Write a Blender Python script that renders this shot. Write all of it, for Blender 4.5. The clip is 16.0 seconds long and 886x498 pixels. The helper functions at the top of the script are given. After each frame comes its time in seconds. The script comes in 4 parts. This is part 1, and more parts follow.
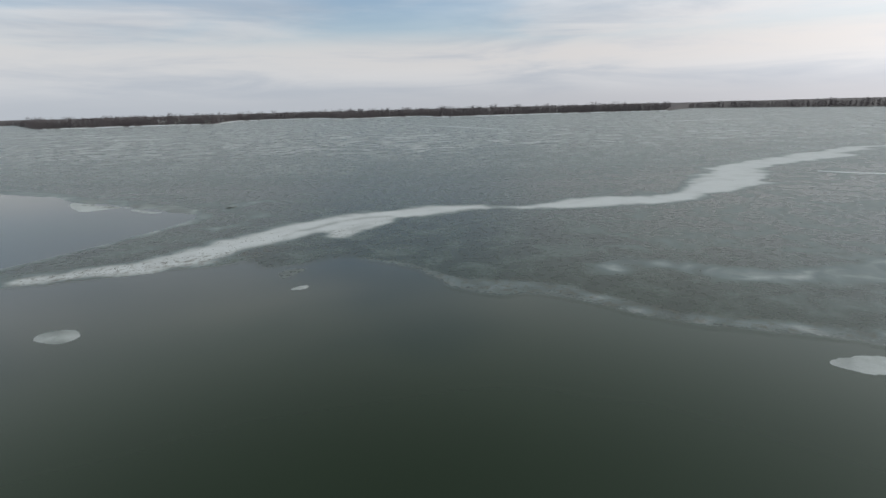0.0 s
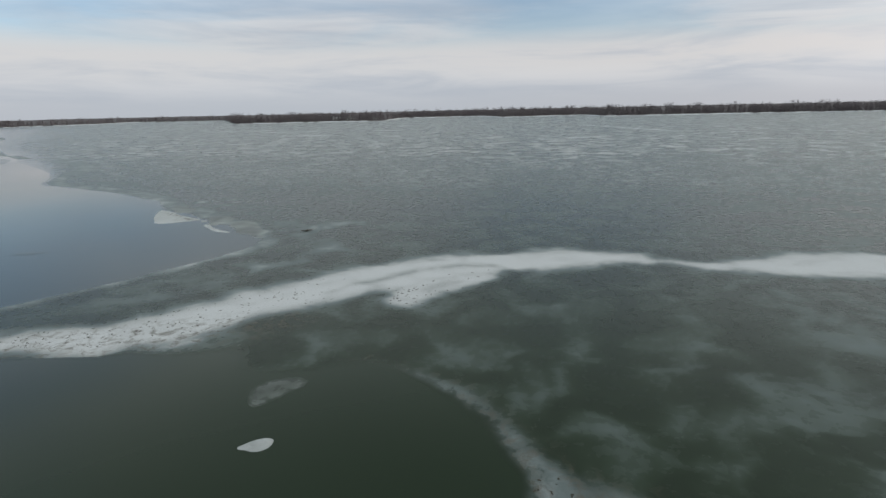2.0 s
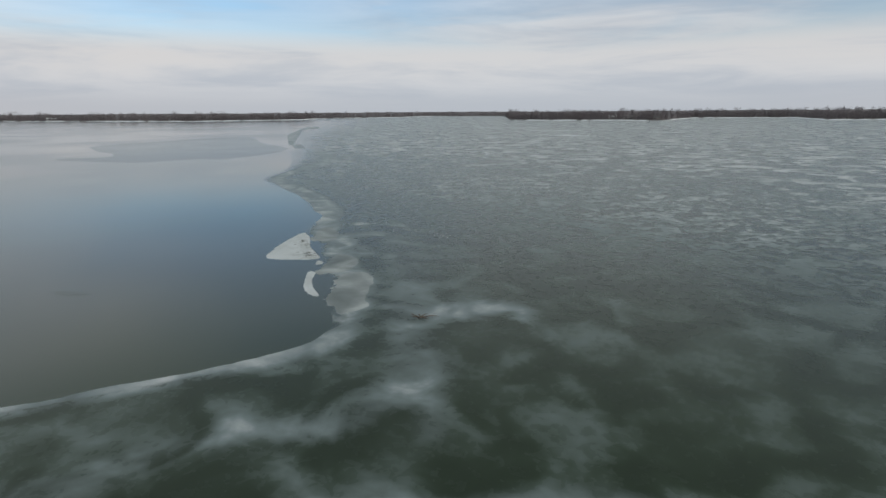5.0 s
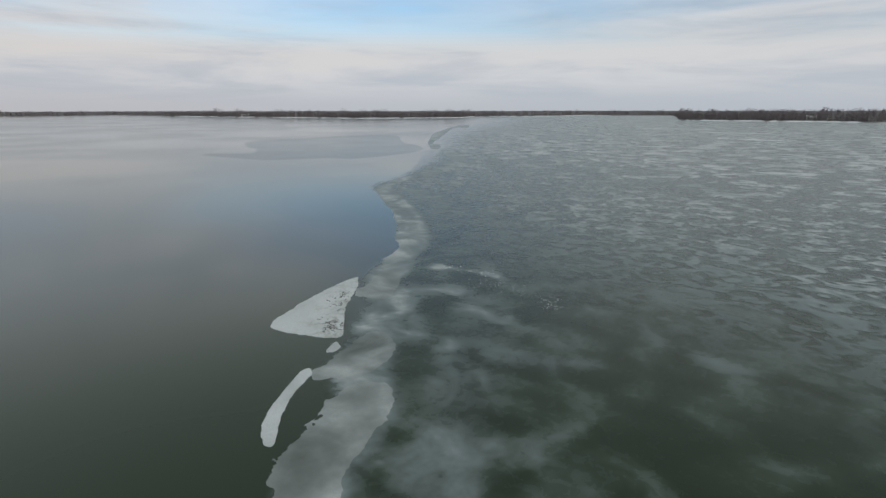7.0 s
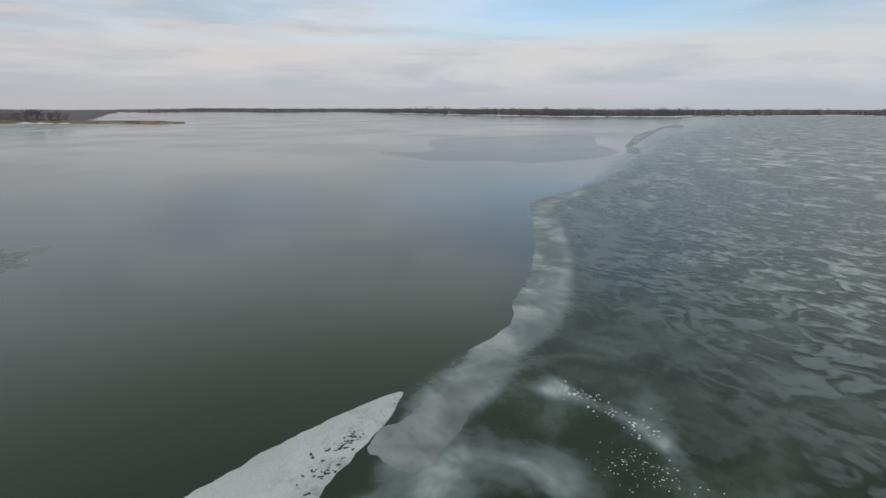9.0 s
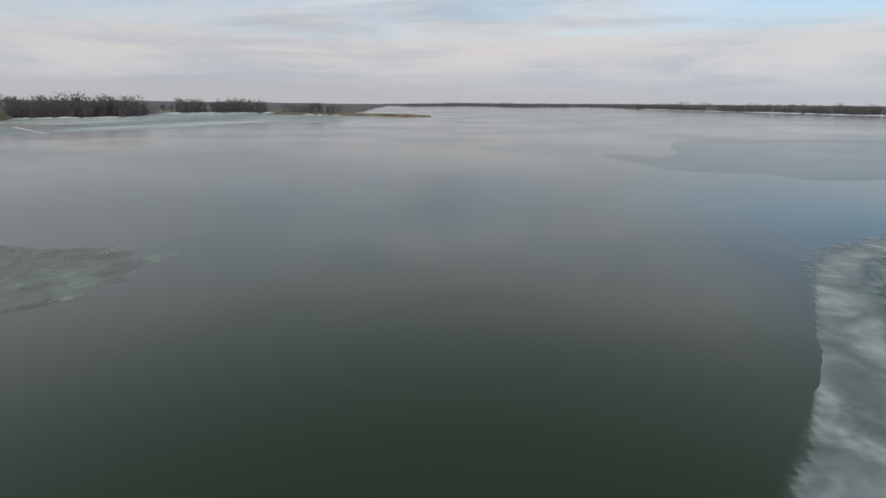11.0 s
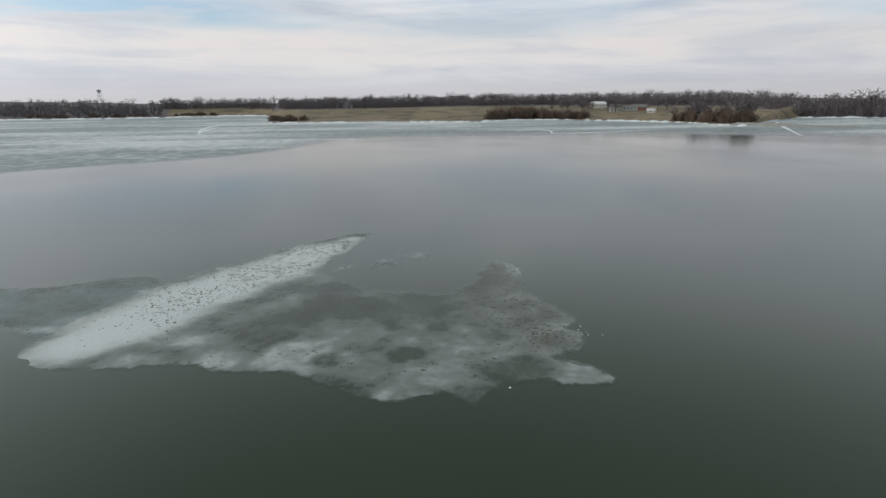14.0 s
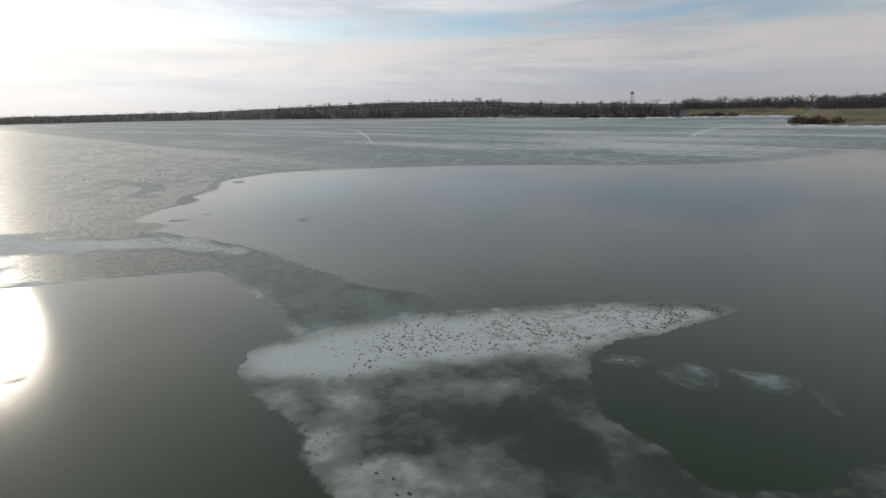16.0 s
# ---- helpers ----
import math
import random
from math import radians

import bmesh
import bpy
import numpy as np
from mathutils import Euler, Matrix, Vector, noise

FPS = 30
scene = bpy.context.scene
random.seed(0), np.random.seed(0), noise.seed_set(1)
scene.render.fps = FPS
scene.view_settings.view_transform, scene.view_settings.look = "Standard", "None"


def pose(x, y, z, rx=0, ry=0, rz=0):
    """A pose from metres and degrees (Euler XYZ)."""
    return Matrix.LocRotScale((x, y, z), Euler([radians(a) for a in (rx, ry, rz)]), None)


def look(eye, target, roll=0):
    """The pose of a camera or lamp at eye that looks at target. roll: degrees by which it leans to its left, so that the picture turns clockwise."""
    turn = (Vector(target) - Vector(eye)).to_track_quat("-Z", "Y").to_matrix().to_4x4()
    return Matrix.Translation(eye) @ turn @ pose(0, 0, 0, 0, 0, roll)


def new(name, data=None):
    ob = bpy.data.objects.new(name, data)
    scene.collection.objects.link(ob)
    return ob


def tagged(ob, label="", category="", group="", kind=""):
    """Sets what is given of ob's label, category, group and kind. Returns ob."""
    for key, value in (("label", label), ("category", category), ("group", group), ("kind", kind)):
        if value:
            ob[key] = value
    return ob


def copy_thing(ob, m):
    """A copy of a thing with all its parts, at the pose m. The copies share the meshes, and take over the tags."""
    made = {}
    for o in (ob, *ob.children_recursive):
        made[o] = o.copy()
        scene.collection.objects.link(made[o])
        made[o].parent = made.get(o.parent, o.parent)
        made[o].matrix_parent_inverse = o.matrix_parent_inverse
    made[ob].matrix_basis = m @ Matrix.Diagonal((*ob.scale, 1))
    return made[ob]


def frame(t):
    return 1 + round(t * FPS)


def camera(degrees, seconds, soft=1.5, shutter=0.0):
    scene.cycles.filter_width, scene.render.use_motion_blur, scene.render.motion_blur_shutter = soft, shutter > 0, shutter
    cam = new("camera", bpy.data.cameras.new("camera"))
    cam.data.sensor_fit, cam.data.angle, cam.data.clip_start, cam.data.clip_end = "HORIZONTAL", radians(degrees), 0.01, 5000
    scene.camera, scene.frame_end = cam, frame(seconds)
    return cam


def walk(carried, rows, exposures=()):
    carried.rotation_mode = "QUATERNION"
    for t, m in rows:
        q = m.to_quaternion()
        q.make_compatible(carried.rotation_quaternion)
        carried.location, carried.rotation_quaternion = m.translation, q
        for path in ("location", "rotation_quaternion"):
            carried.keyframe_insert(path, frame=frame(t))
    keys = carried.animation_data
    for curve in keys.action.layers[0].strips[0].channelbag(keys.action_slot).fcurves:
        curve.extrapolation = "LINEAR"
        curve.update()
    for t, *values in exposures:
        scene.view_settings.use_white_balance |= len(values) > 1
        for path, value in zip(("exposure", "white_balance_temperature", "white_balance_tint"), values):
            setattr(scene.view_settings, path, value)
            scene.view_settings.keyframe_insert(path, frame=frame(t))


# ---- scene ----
FIELD = 79.2
cam = camera(FIELD, 16.0)
# seconds, eye x y z, yaw to the left of +y, pitch, roll
ROWS = [
    (0.0, -5.03, -1.67, 16.58, -5.69, -14.77, -1.52),
    (0.5, -3.06, 5.39, 16.62, -1.17, -14.70, -1.45),
    (1.0, -1.42, 12.48, 16.63, 3.91, -14.66, -1.50),
    (1.5, -0.31, 19.74, 16.58, 7.85, -14.57, -1.46),
    (2.0, 0.34, 27.11, 16.54, 11.18, -14.57, -1.27),
    (2.5, 0.46, 34.43, 16.49, 17.17, -14.52, -1.02),
    (3.0, 0.27, 41.48, 16.49, 25.29, -14.43, -0.67),
    (3.5, -0.53, 48.22, 16.53, 30.36, -14.44, -0.47),
    (4.0, -1.82, 54.55, 16.54, 33.20, -14.50, -0.53),
    (6.3, -14.36, 81.91, 16.45, 49.27, -14.51, -0.02),
    (6.5, -16.03, 84.13, 16.42, 50.84, -14.56, -0.04),
    (7.0, -20.34, 89.58, 16.35, 55.83, -14.55, -0.07),
    (7.5, -25.03, 94.59, 16.27, 60.77, -14.56, 0.01),
    (8.0, -30.05, 99.21, 16.18, 65.54, -14.61, 0.09),
    (8.2, -32.08, 100.95, 16.15, 67.62, -14.62, 0.06),
    (10.3, -54.24, 113.81, 15.85, 93.64, -15.18, 0.41),
    (10.5, -56.67, 114.18, 15.85, 96.12, -15.23, 0.41),
    (11.0, -62.90, 114.90, 15.87, 101.89, -15.34, 0.39),
    (11.5, -69.22, 114.87, 15.88, 108.90, -15.42, 0.35),
    (12.0, -75.71, 114.11, 15.89, 117.95, -15.49, 0.26),
    (12.5, -81.99, 112.50, 15.90, 129.42, -15.55, 0.06),
    (13.0, -88.00, 110.07, 15.90, 143.28, -15.58, -0.29),
    (13.5, -93.47, 107.00, 15.95, 159.77, -15.54, -0.64),
    (14.0, -98.24, 103.40, 16.12, 174.88, -15.41, -0.59),
    (14.5, -102.30, 99.00, 16.28, 190.32, -15.22, -0.49),
    (15.0, -105.44, 94.01, 16.45, 203.80, -15.09, -0.68),
    (15.5, -107.57, 88.54, 16.64, 215.50, -14.90, -0.89),
    (16.0, -108.55, 82.70, 16.73, 226.46, -14.61, -1.30),
]


def aim(x, y, z, yaw, pitch, roll):
    a, b = radians(yaw), radians(pitch)
    way = Vector((-math.sin(a) * math.cos(b), math.cos(a) * math.cos(b), math.sin(b)))
    return look((x, y, z), Vector((x, y, z)) + way, roll)


walk(cam, [(t, aim(*row)) for t, *row in ROWS], [(0.0, 0.0), (12.5, 0.0), (14.0, 0.13), (15.0, -0.03), (16.0, -0.38)])

# ---- sky, sun ----
SUN_AZ, SUN_EL = radians(1.0), radians(17.0)
SUN_WAY = Vector((math.cos(SUN_AZ) * math.cos(SUN_EL), math.sin(SUN_AZ) * math.cos(SUN_EL), math.sin(SUN_EL)))


class Nodes:
    """Short hand for building a node tree."""

    def __init__(self, tree):
        self.tree = tree
        tree.nodes.clear()

    def add(self, kind):
        return self.tree.nodes.new(kind)

    def link(self, a, b):
        self.tree.links.new(a, b)

    def put(self, socket, value):
        if isinstance(value, bpy.types.NodeSocket):
            self.link(value, socket)
        else:
            socket.default_value = value

    def math(self, op, a, b=0.0, clamp=False):
        node = self.add("ShaderNodeMath")
        node.operation, node.use_clamp = op, clamp
        self.put(node.inputs[0], a)
        self.put(node.inputs[1], b)
        return node.outputs[0]

    def step(self, value, low, high, to_low=0.0, to_high=1.0):
        node = self.add("ShaderNodeMapRange")
        node.interpolation_type = "SMOOTHSTEP"
        self.put(node.inputs[0], value)
        for i, v in enumerate((low, high, to_low, to_high)):
            self.put(node.inputs[i + 1], v)
        return node.outputs[0]

    def mix(self, f, a, b):
        node = self.add("ShaderNodeMix")
        node.data_type = "RGBA"
        self.put(node.inputs[0], f)
        for socket, v in ((node.inputs[6], a), (node.inputs[7], b)):
            self.put(socket, (*v, 1.0) if isinstance(v, tuple) else v)
        return node.outputs[2]

    def noise(self, vector, scale, detail=4.0, rough=0.55, distortion=0.0):
        node = self.add("ShaderNodeTexNoise")
        self.put(node.inputs["Vector"], vector)
        node.inputs["Scale"].default_value = scale
        node.inputs["Detail"].default_value = detail
        node.inputs["Roughness"].default_value = rough
        node.inputs["Distortion"].default_value = distortion
        return node.outputs[0]

    def stretch(self, vector, scale, turn=0.0):
        node = self.add("ShaderNodeMapping")
        self.put(node.inputs[0], vector)
        node.inputs["Scale"].default_value = scale
        node.inputs["Rotation"].default_value = (0, 0, turn)
        return node.outputs[0]

    def attr(self, name):
        node = self.add("ShaderNodeAttribute")
        node.attribute_name = name
        return node.outputs["Fac"]


world = bpy.data.worlds.new("overcast_sky")
scene.world = world
world.use_nodes = True
n = Nodes(world.node_tree)
way = n.add("ShaderNodeTexCoord").outputs["Generated"]
split = n.add("ShaderNodeSeparateXYZ")
n.link(way, split.inputs[0])
height = split.outputs[2]
sky = n.add("ShaderNodeTexSky")
sky.sky_type, sky.sun_disc = "NISHITA", False
sky.ozone_density = 3.0
sky.sun_elevation, sky.sun_rotation = SUN_EL, radians(90) - SUN_AZ
sky_light = n.add("ShaderNodeBackground")
n.link(sky.outputs[0], sky_light.inputs[0])
sky_light.inputs[1].default_value = 0.15
streaks = n.noise(n.stretch(way, (1.6, 1.6, 11.0)), 1.7, 7.0, 0.55, 0.3)
veil = n.noise(n.stretch(way, (2.4, 2.4, 20.0)), 1.3, 5.0, 0.58, 0.4)


def around(direction, power):
    """How near a direction of the sky lies to another one."""
    node = n.add("ShaderNodeVectorMath")
    node.operation = "DOT_PRODUCT"
    n.link(way, node.inputs[0])
    node.inputs[1].default_value = direction
    return n.math("POWER", n.math("MAXIMUM", node.outputs["Value"], 0.0), power)


# a clear gap in the north-west, thin cloud elsewhere, haze low down
north = around(Vector((-0.5, 0.86, 0.0)).normalized(), 2.0)
gap = n.math("MULTIPLY", n.math("ADD", around(Vector((-0.80, 0.53, 0.25)).normalized(), 22.0), n.math("MULTIPLY", around(Vector((0.02, 0.95, 0.28)).normalized(), 30.0), 0.7)), 0.80)
thick = n.math("SUBTRACT", n.math("ADD", n.step(streaks, 0.36, 0.58, 0.72, 1.0), n.step(height, 0.18, 0.4, 0.0, 0.4)), gap)
cover = n.math("MAXIMUM", thick, n.step(height, 0.09, 0.16, 1.0, 0.0), True)
# thin clear strips low in the south-east
strip = n.math("MULTIPLY", n.math("MULTIPLY", n.step(height, 0.108, 0.128), n.step(height, 0.168, 0.142)), n.step(around(Vector((0.60, -0.79, 0.12)).normalized(), 7.0), 0.2, 0.7))
cover = n.math("SUBTRACT", cover, n.math("MULTIPLY", strip, n.step(veil, 0.40, 0.56, 0.0, 0.75)), True)
grey = n.mix(n.step(veil, 0.30, 0.70), (0.44, 0.49, 0.56), (0.68, 0.695, 0.72))
grey = n.mix(n.step(height, 0.22, 0.46), grey, (0.455, 0.515, 0.52))
warm = n.mix(n.math("MULTIPLY", n.math("MULTIPLY", n.step(height, 0.02, 0.085), n.step(height, 0.17, 0.09)), n.step(veil, 0.35, 0.6, 0.45, 1.0)), grey, n.mix(north, (0.68, 0.65, 0.64), (0.65, 0.655, 0.665)))
low = n.mix(n.step(height, 0.0, 0.07), n.mix(north, (0.51, 0.505, 0.53), (0.475, 0.51, 0.56)), warm)
wide_glow = n.math("MULTIPLY", around(SUN_WAY, 3.0), 0.95)
glow = n.math("ADD", n.math("ADD", n.math("MULTIPLY", around(SUN_WAY, 14.0), 0.22), n.math("MULTIPLY", around(Vector((0.74, 0.0, 0.67)), 9.0), 0.75)), n.math("MULTIPLY", around(SUN_WAY, 220.0), 3.2))
glow = n.math("MULTIPLY", glow, n.step(streaks, 0.25, 0.6, 0.6, 1.1))
cloud_light = n.add("ShaderNodeBackground")
n.link(n.mix(n.math("MULTIPLY", around(SUN_WAY, 10.0), 0.6), low, (0.80, 0.74, 0.64)), cloud_light.inputs[0])
n.link(n.math("ADD", n.math("ADD", glow, n.math("SUBTRACT", n.math("ADD", wide_glow, n.math("MULTIPLY", around(Vector((-0.3, -0.6, 0.75)).normalized(), 4.0), 0.17)), n.math("ADD", n.math("MULTIPLY", around(Vector((-0.75, -0.65, 0.12)).normalized(), 4.0), 0.08), n.math("MULTIPLY", around(Vector((-0.1, 0.68, 0.72)).normalized(), 9.0), 0.26)))), n.math("SUBTRACT", n.step(height, 0.14, 0.28, 1.0, 1.40), n.step(height, 0.34, 0.62, 0.0, 0.56))), cloud_light.inputs[1])
both = n.add("ShaderNodeMixShader")
n.put(both.inputs[0], cover)
n.link(sky_light.outputs[0], both.inputs[1])
n.link(cloud_light.outputs[0], both.inputs[2])
n.link(both.outputs[0], n.add("ShaderNodeOutputWorld").inputs[0])

lamp = bpy.data.lights.new("sun", "SUN")
lamp.energy, lamp.angle, lamp.color = 0.7, radians(11.0), (1.0, 0.9, 0.76)
new("sun", lamp).matrix_world = look((0, 0, 0), -SUN_WAY)


# ---- materials ----
def material(name):
    m = bpy.data.materials.new(name)
    m.use_nodes = True
    n = Nodes(m.node_tree)
    shader = n.add("ShaderNodeBsdfPrincipled")
    n.link(shader.outputs[0], n.add("ShaderNodeOutputMaterial").inputs[0])
    n.place = n.add("ShaderNodeNewGeometry").outputs["Position"]
    return m, n, shader


def bump(n, shader, value, strength, distance):
    node = n.add("ShaderNodeBump")
    node.inputs["Strength"].default_value = strength
    node.inputs["Distance"].default_value = distance
    n.link(value, node.inputs["Height"])
    n.link(node.outputs[0], shader.inputs["Normal"])


def water_material(name, smoothest, roughest):
    m, n, s = material(name)
    murk = n.noise(n.place, 0.03, 3.0)
    n.put(s.inputs["Base Color"], n.mix(n.step(murk, 0.35, 0.65), (0.0165, 0.0285, 0.0155), (0.0195, 0.0330, 0.0180)))
    n.put(s.inputs["Roughness"], n.step(n.noise(n.place, 0.012, 3.0), 0.35, 0.65, smoothest, roughest))
    s.inputs["IOR"].default_value = 1.33
    bump(n, s, n.noise(n.place, 1.4, 3.0), 0.08, 0.02)
    return m


def ice_material(name, white=(0.54, 0.56, 0.57), clear=(0.023, 0.034, 0.022), fade=1.3, thin=(0.372, 0.430, 0.462), mottle=0.24):
    """Ice that runs from dark and clear to snow-white by the mesh's own frost, ripple, grime and edge values."""
    m, n, s = material(name)
    frost, ripple, grime, edge = n.attr("frost"), n.attr("ripple"), n.attr("grime"), n.attr("edge")
    broad = n.noise(n.place, 0.22, 3.0, 0.48, 0.7)
    fine = n.noise(n.place, 1.1, 4.0, 0.55, 0.3)
    grain = n.noise(n.place, 7.0, 4.0, 0.65)
    along = n.stretch(n.stretch(n.place, (1, 1, 1), radians(-20)), (0.85, 1.0, 1.0))
    # the ribs of drifted frost grow larger towards the open north
    split = n.add("ShaderNodeSeparateXYZ")
    n.link(n.place, split.inputs[0])
    open_lake = n.step(split.outputs[1], 150.0, 250.0)
    small = n.math("ADD", n.math("MULTIPLY", n.noise(along, 0.40, 1.0, 0.5, 1.6), 0.84), n.math("MULTIPLY", n.noise(along, 1.2, 2.0, 0.5, 0.5), 0.16))
    large = n.noise(along, 0.15, 2.0, 0.5, 1.2)
    drift = n.math("ADD", n.math("MULTIPLY", small, n.math("SUBTRACT", 1.0, open_lake)), n.math("MULTIPLY", large, open_lake))
    fields = n.noise(n.place, 0.035, 4.0, 0.6, 0.5)
    wobble = n.math("ADD", n.math("MULTIPLY", n.math("SUBTRACT", broad, 0.5), 1.1), n.math("MULTIPLY", n.math("SUBTRACT", fine, 0.5), mottle))
    wobble = n.math("MULTIPLY", wobble, n.step(frost, 0.5, 0.62, 1.0, 0.7))
    snow = n.step(n.math("ADD", frost, wobble), 0.10, 1.12)
    ribs = n.math("MULTIPLY", n.math("MULTIPLY", n.step(drift, 0.45, 0.60), n.step(fields, 0.34, 0.6, 0.55, 0.70)), ripple)
    ribs = n.math("MULTIPLY", ribs, n.math("ADD", 1.0, n.math("MULTIPLY", open_lake, 0.4)))
    snow = n.math("MAXIMUM", snow, n.math("MULTIPLY", ribs, n.step(fine, 0.3, 0.7, 0.7, 1.1)), True)
    tone = n.mix(n.step(broad, 0.35, 0.65), clear, tuple(c * 1.5 for c in clear))
    bright = n.mix(n.step(grain, 0.3, 0.7), tuple(c * 0.86 for c in white), white)
    film = n.mix(n.step(snow, 0.35, 0.8), thin, bright)
    colour = n.mix(snow, tone, film)
    soil = n.math("MULTIPLY", grime, n.step(n.noise(n.place, 1.1, 6.0, 0.7, 0.5), 0.46, 0.66), True)
    colour = n.mix(soil, colour, (0.105, 0.09, 0.066))
    # towards its edge the ice thins out until it looks like the water
    wander = n.math("MULTIPLY", n.math("MULTIPLY", n.math("SUBTRACT", fine, 0.5), n.step(edge, 0.0, max(fade, 0.1) * 0.7)), fade * 1.8)
    body = 1.0 if fade <= 0 else n.math("MAXIMUM", n.math("MULTIPLY", n.step(frost, 0.48, 0.6), n.step(split.outputs[1], -20.0, 10.0)), n.step(n.math("ADD", edge, wander), 0.0, fade))
    rough = n.math("ADD", n.math("MULTIPLY", snow, 0.5), n.step(fine, 0.3, 0.7, 0.18, 0.30), True)
    gloss = n.step(snow, 0.0, 0.6, 0.24, 0.2)
    n.put(s.inputs["Base Color"], n.mix(body, (0.019, 0.031, 0.018), colour))
    n.put(s.inputs["Roughness"], n.math("ADD", n.math("MULTIPLY", rough, body), n.math("MULTIPLY", n.math("SUBTRACT", 1.0, body), 0.12)))
    n.put(s.inputs["Specular IOR Level"], n.math("ADD", n.math("MULTIPLY", gloss, body), n.math("MULTIPLY", n.math("SUBTRACT", 1.0, body), 0.5)))
    s.inputs["IOR"].default_value = 1.33
    swell = n.math("MULTIPLY", drift, n.math("MULTIPLY", ripple, 2.0))
    bump(n, s, n.math("ADD", swell, n.math("ADD", n.math("MULTIPLY", snow, 0.35), n.math("MULTIPLY", fine, 0.025))), 0.45, 0.16)
    return m


def plain_material(name, dark, light, scale=1.0, rough=0.8, contrast=(0.35, 0.65)):
    m, n, s = material(name)
    coarse, fine = n.noise(n.place, scale, 5.0, 0.6), n.noise(n.place, scale * 9, 4.0, 0.6)
    blend = n.math("ADD", n.math("MULTIPLY", coarse, 0.7), n.math("MULTIPLY", fine, 0.3))
    n.put(s.inputs["Base Color"], n.mix(n.step(blend, *contrast), dark, light))
    n.put(s.inputs["Roughness"], n.step(fine, 0.3, 0.7, rough - 0.1, min(1.0, rough + 0.1)))
    bump(n, s, fine, 0.4, 0.06)
    return m


def tree_material(name, dark, light):
    m, n, s = material(name)
    tone = n.add("ShaderNodeNewGeometry").outputs["Random Per Island"]
    stand = n.noise(n.place, 0.012, 3.0)
    n.put(s.inputs["Base Color"], n.mix(n.math("ADD", n.math("MULTIPLY", tone, 0.5), n.math("SUBTRACT", n.math("MULTIPLY", stand, 1.6), 0.55), True), dark, light))
    s.inputs["Roughness"].default_value = 0.9
    return m


def land_material():
    m, n, s = material("winter_land")
    field, grass, patch = n.noise(n.place, 0.012, 4.0), n.noise(n.place, 0.35, 6.0, 0.65), n.noise(n.place, 0.05, 4.0)
    straw = n.mix(n.step(grass, 0.35, 0.65), (0.160, 0.115, 0.066), (0.250, 0.188, 0.115))
    green = n.mix(n.step(grass, 0.35, 0.65), (0.125, 0.098, 0.050), (0.190, 0.152, 0.084))
    soil = n.mix(n.step(patch, 0.48, 0.62), n.mix(n.step(field, 0.42, 0.58), straw, green), (0.085, 0.062, 0.042))
    wood = n.attr("wood")
    n.put(s.inputs["Base Color"], n.mix(wood, soil, n.mix(grass, (0.085, 0.075, 0.080), (0.125, 0.107, 0.110))))
    s.inputs["Roughness"].default_value = 0.95
    bump(n, s, grass, 0.5, 0.3)
    return m


WATER = water_material("lake_water", 0.09, 0.16)
FILM = water_material("new_ice_film", 0.17, 0.21)
ICE = ice_material("lake_ice", white=(0.66, 0.67, 0.69))
FLOE = ice_material("floe_ice", white=(0.57, 0.59, 0.60), fade=0.55, thin=(0.37, 0.395, 0.395), clear=(0.040, 0.050, 0.040), mottle=0.5)
CRUST = ice_material("snow_crust", white=(0.57, 0.59, 0.60), fade=0.0, thin=(0.44, 0.475, 0.475), mottle=0.5)
PLATE = ice_material("plate_ice", white=(0.57, 0.59, 0.60), fade=0.0, thin=(0.42, 0.445, 0.455))
SNOW = plain_material("old_snow", (0.55, 0.57, 0.60), (0.78, 0.79, 0.80), 0.8, 0.75)
LAND = land_material()
BARE = tree_material("bare_twigs", (0.108, 0.094, 0.103), (0.160, 0.138, 0.143))
BARK = plain_material("tree_bark", (0.06, 0.05, 0.042), (0.14, 0.115, 0.095), 2.0, 0.9)
BRUSH = tree_material("reddish_brush", (0.080, 0.056, 0.044), (0.150, 0.104, 0.080))
EVERGREEN = tree_material("evergreen_needles", (0.02, 0.028, 0.02), (0.05, 0.06, 0.04))
ROCK = plain_material("bank_stone", (0.14, 0.13, 0.12), (0.38, 0.36, 0.34), 1.5, 0.85)
DEBRIS = plain_material("dark_debris", (0.034, 0.033, 0.027), (0.075, 0.069, 0.052), 6.0, 0.9)
SIDING = plain_material("pale_siding", (0.32, 0.315, 0.305), (0.45, 0.44, 0.43), 0.6, 0.6)
RED_WALL = plain_material("faded_red_boards", (0.17, 0.07, 0.05), (0.26, 0.12, 0.09), 0.6, 0.8)
ROOFING = plain_material("grey_roofing", (0.10, 0.10, 0.105), (0.20, 0.195, 0.19), 0.8, 0.8)
METAL_ROOF = plain_material("light_metal_roof", (0.45, 0.46, 0.48), (0.62, 0.63, 0.65), 0.5, 0.45)
PANE = plain_material("dark_window_glass", (0.02, 0.024, 0.03), (0.04, 0.045, 0.05), 0.5, 0.15)
STEEL = plain_material("painted_steel", (0.34, 0.36, 0.39), (0.44, 0.46, 0.49), 0.4, 0.5)
PLANK = plain_material("weathered_planks", (0.12, 0.10, 0.08), (0.24, 0.21, 0.18), 1.0, 0.85)


# ---- building helpers ----
def mesh_of(name, verts, faces, mat, smooth=False):
    data = bpy.data.meshes.new(name)
    data.from_pydata([tuple(v) for v in verts] if not isinstance(verts, list) else verts, [], faces)
    data.materials.append(mat)
    if smooth:
        data.polygons.foreach_set("use_smooth", [True] * len(data.polygons))
    data.update()
    return data


